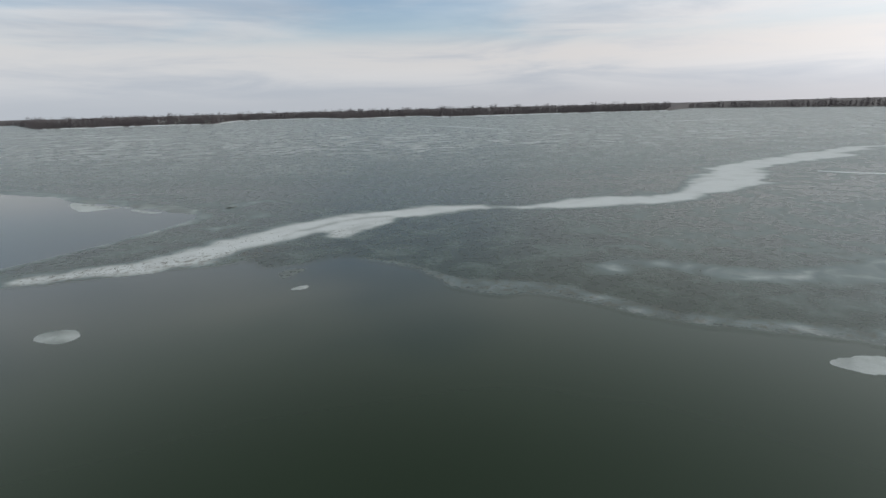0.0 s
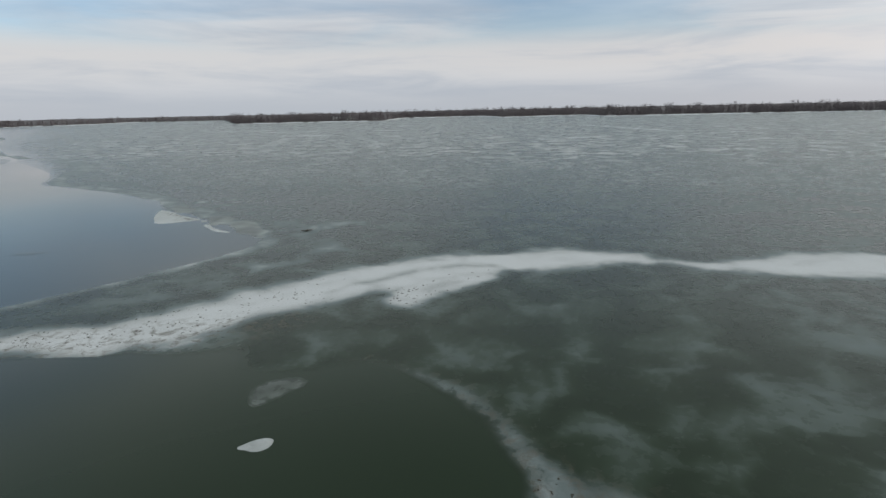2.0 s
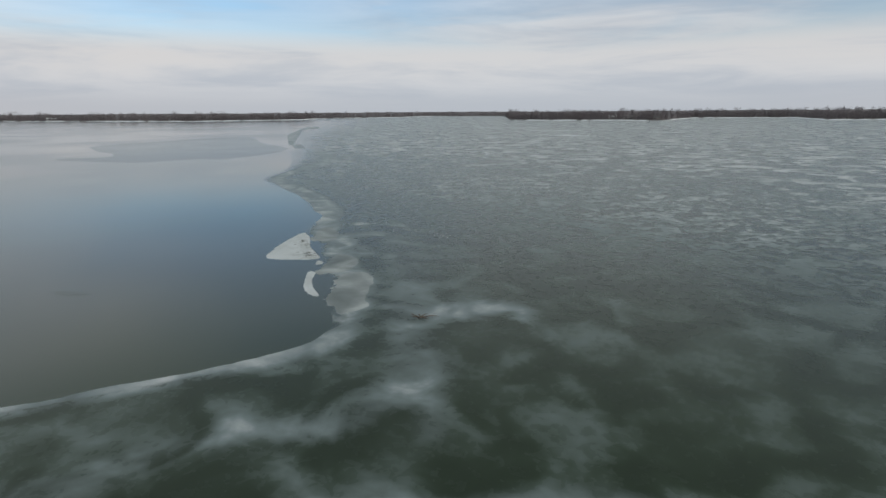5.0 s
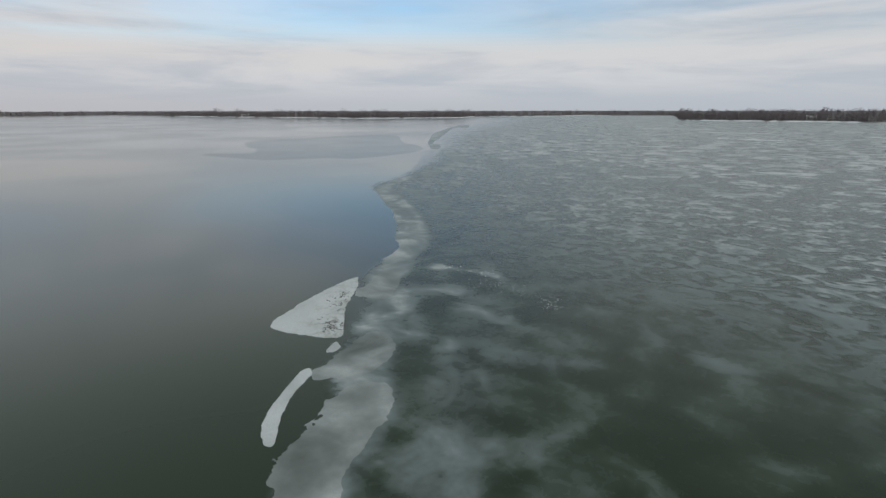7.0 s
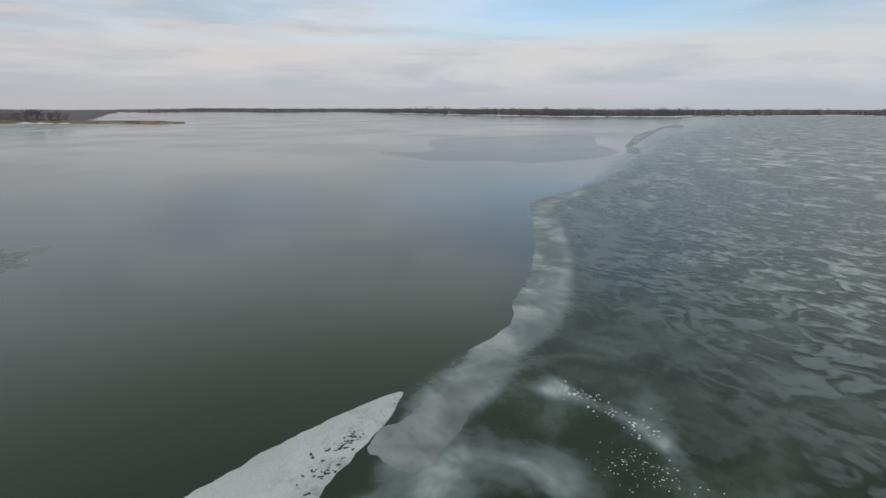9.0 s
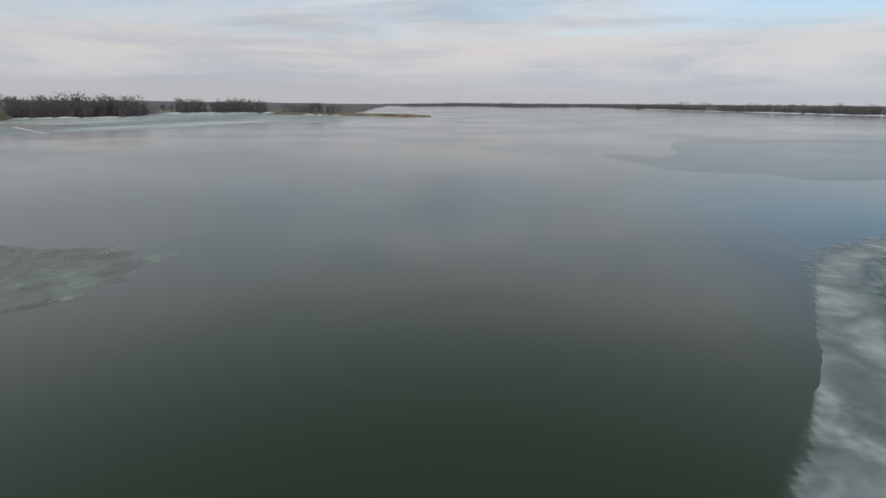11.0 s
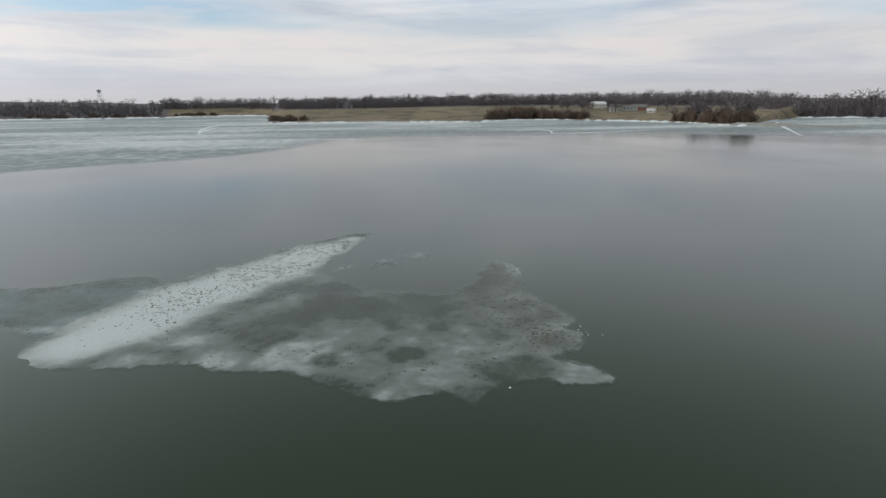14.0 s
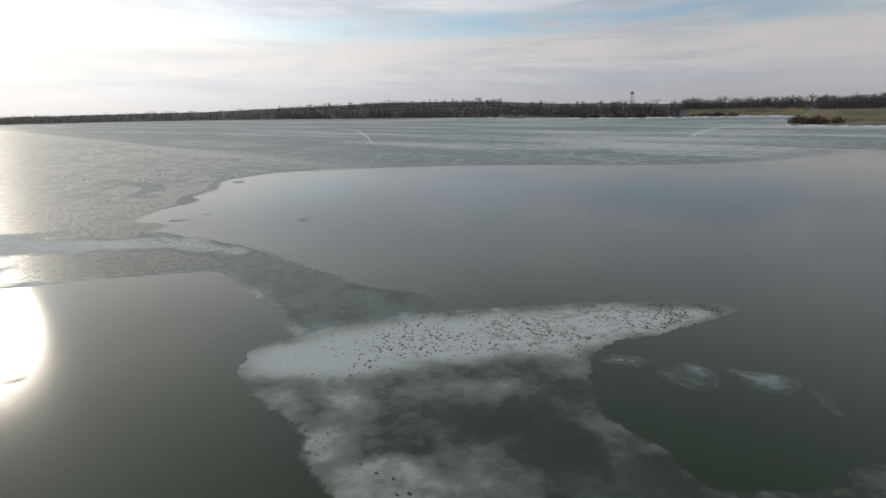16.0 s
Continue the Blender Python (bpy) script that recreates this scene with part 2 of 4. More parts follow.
def part(name, bm, mat, parent, label=""):
    data = bpy.data.meshes.new(name)
    bm.to_mesh(data)
    bm.free()
    data.materials.append(mat)
    ob = new(name, data)
    ob.parent = parent
    return tagged(ob, label)


def lattice(x, y, seed):
    v = np.sin(x * 127.1 + y * 311.7 + seed * 74.7) * 43758.5453
    return v - np.floor(v)


def value_noise(x, y, seed=0):
    x, y = np.asarray(x, float), np.asarray(y, float)
    i, j = np.floor(x), np.floor(y)
    u, v = x - i, y - j
    u, v = u * u * (3 - 2 * u), v * v * (3 - 2 * v)
    a, b = lattice(i, j, seed), lattice(i + 1, j, seed)
    c, d = lattice(i, j + 1, seed), lattice(i + 1, j + 1, seed)
    return (a * (1 - u) + b * u) * (1 - v) + (c * (1 - u) + d * u) * v


def ragged(x, y, size, seed=0, octaves=4):
    """Noise from -1 to 1, with its largest lumps that many metres across."""
    total, weight, norm = 0.0, 1.0, 0.0
    for k in range(octaves):
        total = total + weight * (value_noise(np.asarray(x) / size, np.asarray(y) / size, seed + k) * 2 - 1)
        norm, weight, size = norm + weight, weight * 0.55, size * 0.48
    return total / norm


def smooth(v, low, high):
    u = np.clip((v - low) / (high - low), 0, 1)
    return u * u * (3 - 2 * u)


def curve_through(points, per=6, closed=False):
    """Catmull-Rom through the points."""
    p = np.array(points, float)
    count = len(p)
    out = []
    for i in range(count if closed else count - 1):
        if closed:
            a, b, c, d = (p[(i + k) % count] for k in (-1, 0, 1, 2))
        else:
            a, b, c, d = (p[min(max(i + k, 0), count - 1)] for k in (-1, 0, 1, 2))
        for k in range(per):
            t = k / per
            out.append(0.5 * (2 * b + (c - a) * t + (2 * a - 5 * b + 4 * c - d) * t**2 + (3 * b - a - 3 * c + d) * t**3))
    if not closed:
        out.append(p[-1])
    return np.array(out)


def distance(x, y, line, closed=False):
    """Distance to a polyline, the share along it, and whether a point lies inside a closed one."""
    px, py = np.ravel(x), np.ravel(y)
    best, share, odd = np.full(px.shape, 1e12), np.zeros(px.shape), np.zeros(px.shape, bool)
    ends = np.roll(line, -1, 0) if closed else line[1:]
    starts = line if closed else line[:-1]
    for k, (a, b) in enumerate(zip(starts, ends)):
        d = b[:2] - a[:2]
        t = np.clip(((px - a[0]) * d[0] + (py - a[1]) * d[1]) / max(d @ d, 1e-9), 0, 1)
        q = (px - a[0] - t * d[0]) ** 2 + (py - a[1] - t * d[1]) ** 2
        hit = q < best
        best, share = np.where(hit, q, best), np.where(hit, k + t, share)
        if closed and d[1] != 0:
            odd ^= ((a[1] > py) != (b[1] > py)) & (px < a[0] + (py - a[1]) / d[1] * d[0])
    return np.sqrt(best).reshape(np.shape(x)), share.reshape(np.shape(x)), odd.reshape(np.shape(x))


def inside(x, y, line):
    far, _, odd = distance(x, y, line, True)
    return np.where(odd, far, -far)


def stroke(x, y, points, strength, soft):
    """A soft band along points of (x, y, half width)."""
    line = curve_through(points, 5)
    far, share, _ = distance(x, y, line)
    wide = np.interp(share, np.arange(len(line)), line[:, 2])
    return strength * smooth(wide - far, -soft, soft)


def graded(low, high, step, first, last, growth=1.07):
    """Grid lines that are step apart from low to high and ever wider out to first and last."""
    mid = list(np.arange(low, high + step / 2, step))
    out, gap = mid[-1], step
    while out < last:
        gap *= growth
        out += gap
        mid.append(out)
    out, gap = mid[0], step
    while out > first:
        gap *= growth
        out -= gap
        mid.insert(0, out)
    return np.array(mid)


def ice_sheet(name, xs, ys, shape, mat, top, deep, frost, ripple=None, grime=None, rim=0.003):
    """A slab of ice where shape(x, y) is above nought, with a real edge all round it."""
    gx, gy = np.meshgrid(xs, ys, indexing="ij")
    s = shape(gx, gy)
    keep = s > 0
    index = -np.ones(s.shape, int)
    index[keep] = np.arange(keep.sum())
    verts = [(x, y) for x, y in zip(gx[keep], gy[keep])]
    count = keep[:-1, :-1].astype(int) + keep[1:, :-1] + keep[1:, 1:] + keep[:-1, 1:]
    i, j = np.nonzero(count == 4)
    faces = np.stack([index[i, j], index[i + 1, j], index[i + 1, j + 1], index[i, j + 1]], 1).tolist()
    cuts, rims = {}, []

    def cut(a, b):
        key = (min(a, b), max(a, b))
        if key not in cuts:
            t = s[a] / (s[a] - s[b])
            cuts[key] = len(verts)
            verts.append((gx[a] + t * (gx[b] - gx[a]), gy[a] + t * (gy[b] - gy[a])))
        return cuts[key]

    for i, j in zip(*np.nonzero((count > 0) & (count < 4))):
        ring = [(i, j), (i + 1, j), (i + 1, j + 1), (i, j + 1)]
        face, crossing = [], []
        for k in range(4):
            a, b = ring[k], ring[(k + 1) % 4]
            if keep[a]:
                face.append(int(index[a]))
            if keep[a] != keep[b]:
                face.append(cut(a, b))
                crossing.append((face[-1], bool(keep[a])))
        faces.append(face)
        for k, (v, leaving) in enumerate(crossing):
            if leaving:
                rims.append((v, crossing[(k + 1) % len(crossing)][0]))
    top_count = len(verts)
    below = {}
    for a, b in rims:
        for v in (a, b):
            if v not in below:
                below[v] = len(verts)
                verts.append(verts[v])
        faces.append([b, a, below[a], below[b]])
    x, y = np.array(verts).T
    # the slab thins towards its rim
    z = rim + max(top - rim, 0) * smooth(shape(x, y), 0.0, 0.7)
    z[top_count:] = rim - deep
    data = mesh_of(name, list(zip(x.tolist(), y.tolist(), z.tolist())), faces, mat)
    values = {"frost": frost(x, y), "ripple": ripple(x, y) if ripple else 0 * x, "grime": grime(x, y) if grime else 0 * x, "edge": np.maximum(shape(x, y), 0) / (1 + np.maximum(np.hypot(x + 60, y - 80) - 60, 0) / 40 + np.maximum(np.hypot(x + 60, y - 80) - 120, 0) / 9)}
    for key, v in values.items():
        data.attributes.new(key, "FLOAT", "POINT").data.foreach_set("value", np.asarray(v, np.float32))
    return new(name, data)


# ---- the lake ----
CENTRE = np.array((-50.0, 70.0))

rings = [0.0, 200.0, 800.0, 2000.0, 4900.0]
verts, faces = [(CENTRE[0], CENTRE[1], 0.0)], []
for r in rings[1:]:
    verts += [(CENTRE[0] + r * math.cos(a), CENTRE[1] + r * math.sin(a), 0.0) for a in np.linspace(0, 2 * math.pi, 96, endpoint=False)]
for k in range(96):
    faces.append((0, 1 + k, 1 + (k + 1) % 96))
    for ring in range(3):
        a, b = 1 + ring * 96, 1 + (ring + 1) * 96
        faces.append((a + k, b + k, b + (k + 1) % 96, a + (k + 1) % 96))
tagged(new("water", mesh_of("water", verts, faces, WATER)), "dark green still lake water reflecting a cloudy sky", "lake water", kind="structure")

# the edge of the main ice, from the far north-west round the western bay, the tongue and the southern pool
WEST_EDGE = [(-1100, 900), (-794, 670), (-514, 444), (-362, 315), (-273, 252), (-228, 223), (-203, 203), (-166, 179), (-143, 160), (-129, 144), (-115, 138), (-100, 133), (-90, 128), (-82, 123.3), (-76.2, 121.2), (-72, 115.9), (-68, 111.4), (-63.5, 109.5), (-57.5, 105.6), (-54, 103), (-52, 100.8), (-48, 99.8), (-46, 98.5), (-44.6, 96), (-41.1, 94.4), (-38.1, 92), (-36.7, 88.5), (-37.8, 84.5)]
BAY_RIM = [(-39.8, 79.7), (-41.6, 75.4), (-43.8, 71.3), (-46.4, 67.3), (-48.6, 64), (-51, 61.8), (-55.4, 62.3), (-61, 62.8), (-66, 63), (-70, 64.4), (-74, 66), (-77, 60), (-76.5, 53), (-73, 50.8), (-67, 52.6), (-60, 53), (-53, 53.6), (-47, 53.2), (-42.5, 54)]
SOUTH_EDGE = [(-39, 54.4), (-32, 56.7), (-25, 57.9), (-21.6, 59), (-19.6, 56.3), (-15.5, 57), (-11.7, 58.6), (-8.6, 57.7), (-5.2, 55), (-2.3, 51.4), (-0.8, 48.7), (-0.5, 46.8), (1.2, 45), (2.8, 43.4), (5, 42.2), (6.2, 42.8), (7.7, 42.6), (10, 41), (13, 37.6), (17, 33.9), (22.5, 31), (28, 28.2), (33, 22), (36, 12), (31, 0)]
POOL_EDGE = [(24, -9), (6, -31), (-16, -48), (-38, -63), (-60, -87), (-72, -130), (-80, -148), (-135, -153), (-175, -151), (-225, -141), (-272, -115), (-340, -91), (-428, -62), (-560, -60), (-700, -120), (-900, -800), (-300, -1800), (1500, -2300), (2600, -300), (2200, 1500), (300, 2300), (-1300, 2000)]
ICE_LINE = curve_through(WEST_EDGE + BAY_RIM + SOUTH_EDGE + POOL_EDGE, 5, True)


def main_shape(x, y):
    s = inside(x, y, ICE_LINE)
    away = np.hypot(x + 40, y - 80)
    return s + 0.55 * ragged(x, y, 3.2, 3, 5) + np.clip(away - 60, 0, 160) * 0.011 * ragged(x, y, 22, 9)


BAND = [(-43, 57, 2.4), (-38, 58.5, 3), (-33, 60.2, 3.8), (-28.5, 63.2, 4.4), (-25.5, 68, 4.2), (-21, 73, 4.6), (-15.5, 77.5, 5.2), (-9.5, 82, 5), (-4, 84.6, 4.6), (2, 86.6, 4.4), (8, 87.4, 2.8), (13, 86.2, 1.4), (18, 85.2, 2.2), (25, 86.6, 4), (33, 88, 5.2), (42, 87.6, 4.6), (50, 91, 4), (59, 98, 5), (66, 106, 7), (80, 122, 6), (96, 133, 7), (123, 147, 6), (150, 165, 5), (180, 172, 3)]
BRANCH = [(-12.3, 70.9, 2.0), (-11, 74, 3.0), (-6.5, 79, 3.0)]
SWIRL = [(-20, 71.8, 0.3), (-16, 76.4, 0.6), (-10.5, 81.8, 0.7), (-5.5, 83.6, 0.7), (-3, 81, 0.5)]
RIM = [(-74, 64.5, 1.0), (-60, 62.2, 1.0), (-50.5, 61.5, 1.2), (-47.5, 64.4, 1.2), (-44.8, 69, 1.3), (-42, 74.4, 1.5), (-39.6, 79.6, 1.6), (-37.2, 85, 1.8), (-36.2, 89.5, 2.0), (-37.6, 93.2, 1.2), (-40, 95.6, 1.0)]
WEST_BAND = [(-64, 112.6, 1.4), (-68, 115.5, 2.0), (-73, 119.5, 2.6), (-79, 124.2, 2.8), (-86, 128.5, 2.6), (-97, 133.6, 2.6), (-112, 139.5, 2.6), (-127, 146.5, 2.2), (-142, 166, 2.2), (-157, 188, 3), (-193, 210, 4), (-270, 250, 6), (-362, 322, 8), (-514, 452, 10)]
EAST_LIP = [(-11.5, 58.8, 0.5), (-5, 56, 0.7), (-1.2, 51.4, 0.9), (0.8, 48.2, 1.7), (3.6, 46.0, 2.4), (7, 45.2, 2.4), (10.5, 43.2, 1.9), (14.5, 38.8, 1.5), (19.5, 34.8, 1.4), (27, 31, 1.6), (34, 25, 1.8), (38, 12, 2)]
WISPS = [(17.5, 48.6, 2.2), (21, 52, 2.6), (30, 45, 3.0), (40, 44, 4.0), (52, 47, 3.0)]
MOTTLE = [(-66.4, 120.9, 1.3), (-64, 122.2, 0.3), (-61.8, 123, 1.2), (-59, 123.3, 0.5)]
GREY = [(-52, 108.5, 1.6), (-57, 110.5, 2.4), (-61, 114, 2.4), (-58, 117, 2.0)]
PALE = [(-33, 68, 1.0), (-31, 76, 1.6), (-28, 83, 2.2), (-27, 90, 3.0), (-33, 96, 3.0), (-40, 103, 2.4), (-48, 111, 2.6), (-55, 118, 2.4)]


BED = [(-69, 114.5, 1.6), (-62.5, 111.6, 2.2), (-56, 108, 2.2), (-51.5, 104, 2.4), (-46, 101, 2.4), (-42, 97.5, 2.4), (-38.6, 93, 1.6)]
NECK = [(-75, 59, 5.0), (-66, 58, 5.0), (-56, 58, 4.5), (-47, 58, 3.0)]
VEILS = (
    ([(-49, 110, 1.2), (-45, 112, 2.2), (-42, 115.6, 1.2)], 0.42, 1.8),
    ([(-37, 98.6, 1.2), (-34, 98.6, 2.0), (-31.5, 102, 2.4), (-28.5, 104.6, 1.4), (-27, 103, 0.8)], 0.62, 1.8),
    ([(-45, 126, 1.0), (-41.5, 123.6, 1.8), (-35.5, 123, 1.0)], 0.36, 2.0),
    ([(-31, 79, 1.4), (-27.6, 82, 1.8), (-25.5, 88, 1.6), (-22, 86, 0.8)], 0.46, 1.8),
    ([(-43, 67, 0.8), (-38, 67.6, 1.2), (-33, 70, 1.6), (-32.4, 75.8, 1.0)], 0.42, 1.6),
    ([(-122, 147.5, 2.0), (-106, 146.5, 3.0), (-96, 141, 2.0), (-88, 136, 1.2)], 0.46, 2.4),
    ([(-130, 155, 3.0), (-140, 170, 4.0), (-158, 190, 5.0)], 0.42, 4.0),
    ([(10, 61, 1.5), (22, 58, 2.6), (36, 62, 3.0), (52, 60, 3.0)], 0.34, 3.0),
)


def main_frost(x, y):
    f = 0.16 + 0.12 * ragged(x, y, 24, 21) + 0.14 * smooth(x, 12, 45)
    # wind has frayed all drifts
    far = smooth(x, 40, 80)
    u, v = x + 1.5 * ragged(x, y, 7, 23) + 9 * far * ragged(x * 0.5, y, 9, 24), y + 1.3 * ragged(x, y, 6, 27) + 5 * far * ragged(x * 0.5, y, 8, 28)
    for line, strength, soft in ((BAND, 1.04, 3.2), (BRANCH, 0.9, 1.6), (WISPS, 0.56, 3.0), (MOTTLE, 0.66, 1.4), (PALE, 0.42, 2.4), (GREY, 0.50, 1.8), *VEILS):
        f = np.maximum(f, stroke(u, v, line, strength, soft))
    for line, strength, soft in ((RIM, 0.62, 1.4), (WEST_BAND, 0.59, 0.9), (EAST_LIP, 0.54, 1.1), (BED, 0.54, 1.2), (NECK, 0.40, 2.0)):
        f = np.maximum(f, stroke(x, y, line, strength, soft))
    f = f - stroke(u, v, SWIRL, 0.36, 1.2)
    south = smooth(y, 10, -40)
    return np.where(south > 0, np.maximum(f * (1 - south), south * (0.66 + 0.42 * ragged(x / 5.0, y, 24, 5))), f)


def main_ripple(x, y):
    return 1.0 * smooth(y + 0.05 * x, 114, 152) + 0.14 * smooth(x, 25, 70) * smooth(y, 20, 60) * smooth(y, 110, 80) + 0.35 * smooth(y, 0, -60)


def main_grime(x, y):
    near_lip = stroke(x, y, EAST_LIP, 0.75, 1.4)
    return np.maximum(near_lip, stroke(x, y, [(-45, 56, 2), (-33, 58.5, 3.6), (-25, 62, 3), (-20, 66, 1.5)], 0.7, 2.4))


MAIN_X = graded(-132, 96, 0.55, -2300, 3000)
MAIN_Y = graded(30, 150, 0.55, -2500, 2400)
tagged(ice_sheet("ice_sheet", MAIN_X, MAIN_Y, main_shape, ICE, 0.012, 0.03, main_frost, main_ripple, main_grime), "grey-green lake ice sheet with white drifted snow bands", "lake ice", kind="structure")

# thin new ice on the open water to the west
THIN = curve_through([(-206, 140), (-245, 131), (-239, 150), (-312, 164), (-341, 202), (-350, 268), (-277, 237), (-220, 214), (-192, 172), (-200, 163)], 6, True)
tagged(ice_sheet("thin_ice", np.arange(-360, -180, 3.0), np.arange(120, 280, 3.0), lambda x, y: inside(x, y, THIN) + 4 * ragged(x, y, 30, 31), FILM, 0.008, 0.008, lambda x, y: 0 * x), "smooth thin grey film of new ice", "lake ice", kind="structure")


def floe(label, points, step, frost, grime=None, wobble=0.18, top=0.04, seed=1, mat=None):
    line = curve_through(points, 6, True)
    low, high = line.min(0) - 0.8, line.max(0) + 0.8
    shape = lambda x, y: inside(x, y, line) + wobble * (ragged(x, y, 1.6, seed) + 0.8 * ragged(x, y, 0.6, seed + 9))
    ob = ice_sheet("ice_floe", np.arange(low[0], high[0], step), np.arange(low[1], high[1], step), shape, mat or FLOE, top * 0.2, 0.03, frost, None, grime)
    return tagged(ob, label, "ice floe", "ice floes")


# the large floe in the western bay
ISLE_NORTH = [(-72.3, 66.5), (-74.2, 69.6), (-79.3, 71.3), (-84.2, 71.0), (-87.7, 72.3), (-91.6, 73.1), (-94, 74.7), (-96.9, 76.6), (-100.1, 76.3), (-101.5, 77), (-102.3, 78.3), (-103, 76.8), (-104.4, 75.9), (-106.6, 75.4), (-108.6, 76.4), (-110.7, 76.1), (-111, 74.8), (-109.4, 73.4), (-108.3, 72.6)]
ISLE_SOUTH = [(-110.8, 70.8), (-111.4, 68.8), (-110.7, 68.1), (-111.8, 66.4), (-110.3, 62.8), (-109.6, 58.8), (-110.3, 53), (-108.4, 50.2), (-106.5, 53), (-105.6, 56), (-103.6, 58.6), (-101.3, 59.6), (-98.8, 58.5), (-95.8, 58), (-93.7, 55.8), (-91.5, 53), (-90.7, 49.8), (-92.3, 46), (-93.8, 41.6), (-95.4, 36.4), (-94.2, 35.6), (-92, 36.6), (-85.8, 42), (-80, 49.5), (-76, 54.6), (-73.4, 60)]
WEDGE = [(-75.8, 67.3, 3.0), (-78.5, 62, 4.4), (-81.5, 56.5, 4.6), (-85.5, 50.8, 4.4), (-89, 45.5, 3.6), (-91.8, 41, 2.0), (-94, 37.4, 0.7)]
LOBE = [(-109, 52, 1.4), (-108, 57, 2.6), (-107.3, 62, 3.6), (-107.6, 66.5, 3.4), (-108.4, 70, 2.2)]
FAN = [(-86, 70, 2.0), (-92, 71.5, 2.2), (-97.5, 73.5, 2.4), (-102, 74, 2.2), (-105.5, 72, 1.6)]
TAIL = [(-104.5, 74.2, 0.9), (-107.2, 75.2, 1.3), (-110, 75.4, 1.2)]
BREATH = [(-93.4, 71.2, 1.0), (-98.7, 71.0, 1.15), (-101.2, 66.8, 0.75)]


def isle_frost(x, y):
    f = 0.42 + 0.20 * ragged(x, y, 5, 41) + 0.14 * ragged(x, y, 1.6, 42)
    f = np.maximum(f, stroke(x, y, WEDGE, 1.22, 4.0))
    f = np.maximum(f, stroke(x, y, [(-78, 70, 1.4), (-84, 67.5, 3.0), (-88.5, 61, 3.0), (-91.5, 55, 1.6)], 0.54, 3.2))
    f = np.maximum(f, stroke(x, y, LOBE, 0.48, 2.2))
    f = np.maximum(f, stroke(x, y, FAN, 0.58, 2.0))
    f = np.maximum(f, stroke(x, y, TAIL, 0.42, 1.0))
    for px, py, r in BREATH:
        f = f - 0.46 * smooth(r - np.hypot(x - px, (y - py) * 1.15) + 0.2 * ragged(x, y, 1, 43), -0.5, 0.5)
    f = f - 0.24 * smooth(2.2 - np.hypot((x + 88) * 0.8, y - 63.5), -1, 1.4)
    f = f - 0.28 * smooth(3.0 - np.hypot((x + 97.5) * 0.6, y - 62.5), -1.5, 1.5)
    f = f - 0.12 * smooth(4.6 - np.hypot((x + 92.4) * 0.9, y - 60.5), -2.5, 2.5)
    return f - 0.3 * smooth(1.6 - np.hypot((x + 105.6) * 0.6, y - 73.8), -0.6, 0.6)


def isle_grime(x, y):
    return np.maximum(stroke(x, y, LOBE, 0.8, 2.0), 0.55 * stroke(x, y, WEDGE[3:], 1.0, 1.5))


isle = floe("large ice floe with a white snowy wedge and dark patches", ISLE_NORTH + ISLE_SOUTH, 0.22, isle_frost, isle_grime, 0.4, 0.10, 51)

def wedge_shape(x, y):
    line = curve_through(WEDGE, 6)
    far, share, _ = distance(x, y, line)
    wide = np.interp(share, np.arange(len(line)), line[:, 2])
    on_floe = inside(x, y, curve_through(ISLE_NORTH + ISLE_SOUTH, 6, True)) - 0.15
    return np.minimum(wide - far - 1.9, on_floe - 0.5) + 0.3 * ragged(x, y, 1.8, 53) + 0.2 * ragged(x, y, 0.6, 54)


snow_cover = ice_sheet("snow_cover", np.arange(-96.5, -70, 0.22), np.arange(34, 73, 0.22), wedge_shape, CRUST, 0.032, 0.010, isle_frost, None, isle_grime, 0.022)
snow_cover.parent = isle
tagged(snow_cover, "crusted white snow wedge with dark specks")

# the white plate and the curved sliver at the mouth of the bay
floe("thick white ice plate soiled along its edge", [(-60.6, 100.5), (-58.6, 100.8), (-56.9, 102), (-55.2, 104), (-57.6, 105.3), (-60.8, 107), (-63.9, 109.2), (-67.9, 111.6), (-67, 108.9), (-65, 105.7), (-62.9, 102.9)], 0.16, lambda x, y: 0.98 + 0 * x, lambda x, y: 0.5 * smooth(y + 0.72 * x, 58, 64), 0.16, 0.13, 61, PLATE)
floe("narrow curved sliver of white ice", [(-51.8, 100.1), (-50.2, 98.4), (-47.8, 96.4), (-45.4, 95.4), (-44.7, 95.8), (-47, 96.9), (-49.2, 98.4), (-51, 100.2)], 0.12, lambda x, y: 0.95 + 0 * x, None, 0.12, 0.12, 62, PLATE)
floe("small short sliver of white ice", [(-54.6, 103.4), (-53.7, 102.2), (-52.9, 102.5), (-53.4, 103.6)], 0.12, lambda x, y: 0.9 + 0 * x, None, 0.12, 0.12, 63, PLATE)
floe("grey rounded ice plate frozen to the sheet", [(-50.2, 99.9), (-52, 101.3), (-53.8, 103.7), (-55.2, 106), (-54.4, 107.5), (-51.6, 107.3), (-49.8, 105.6), (-48.6, 103.8), (-48.4, 101.8)], 0.16, lambda x, y: 0.56 + 0.14 * ragged(x, y, 2.5, 16), None, 0.25, 0.075, 81, PLATE)
floe("grey lobed ice plate frozen to the sheet", [(-39.2, 93.6), (-41.1, 94.3), (-44.1, 95.8), (-45.8, 98.4), (-47.7, 100), (-48.6, 101.6), (-47.4, 103.9), (-45.4, 103.5), (-43.4, 102.1), (-42, 100), (-40.6, 98.3), (-38.6, 96.8)], 0.16, lambda x, y: 0.60 + 0.1 * ragged(x, y, 3, 15), None, 0.25, 0.085, 82, PLATE)
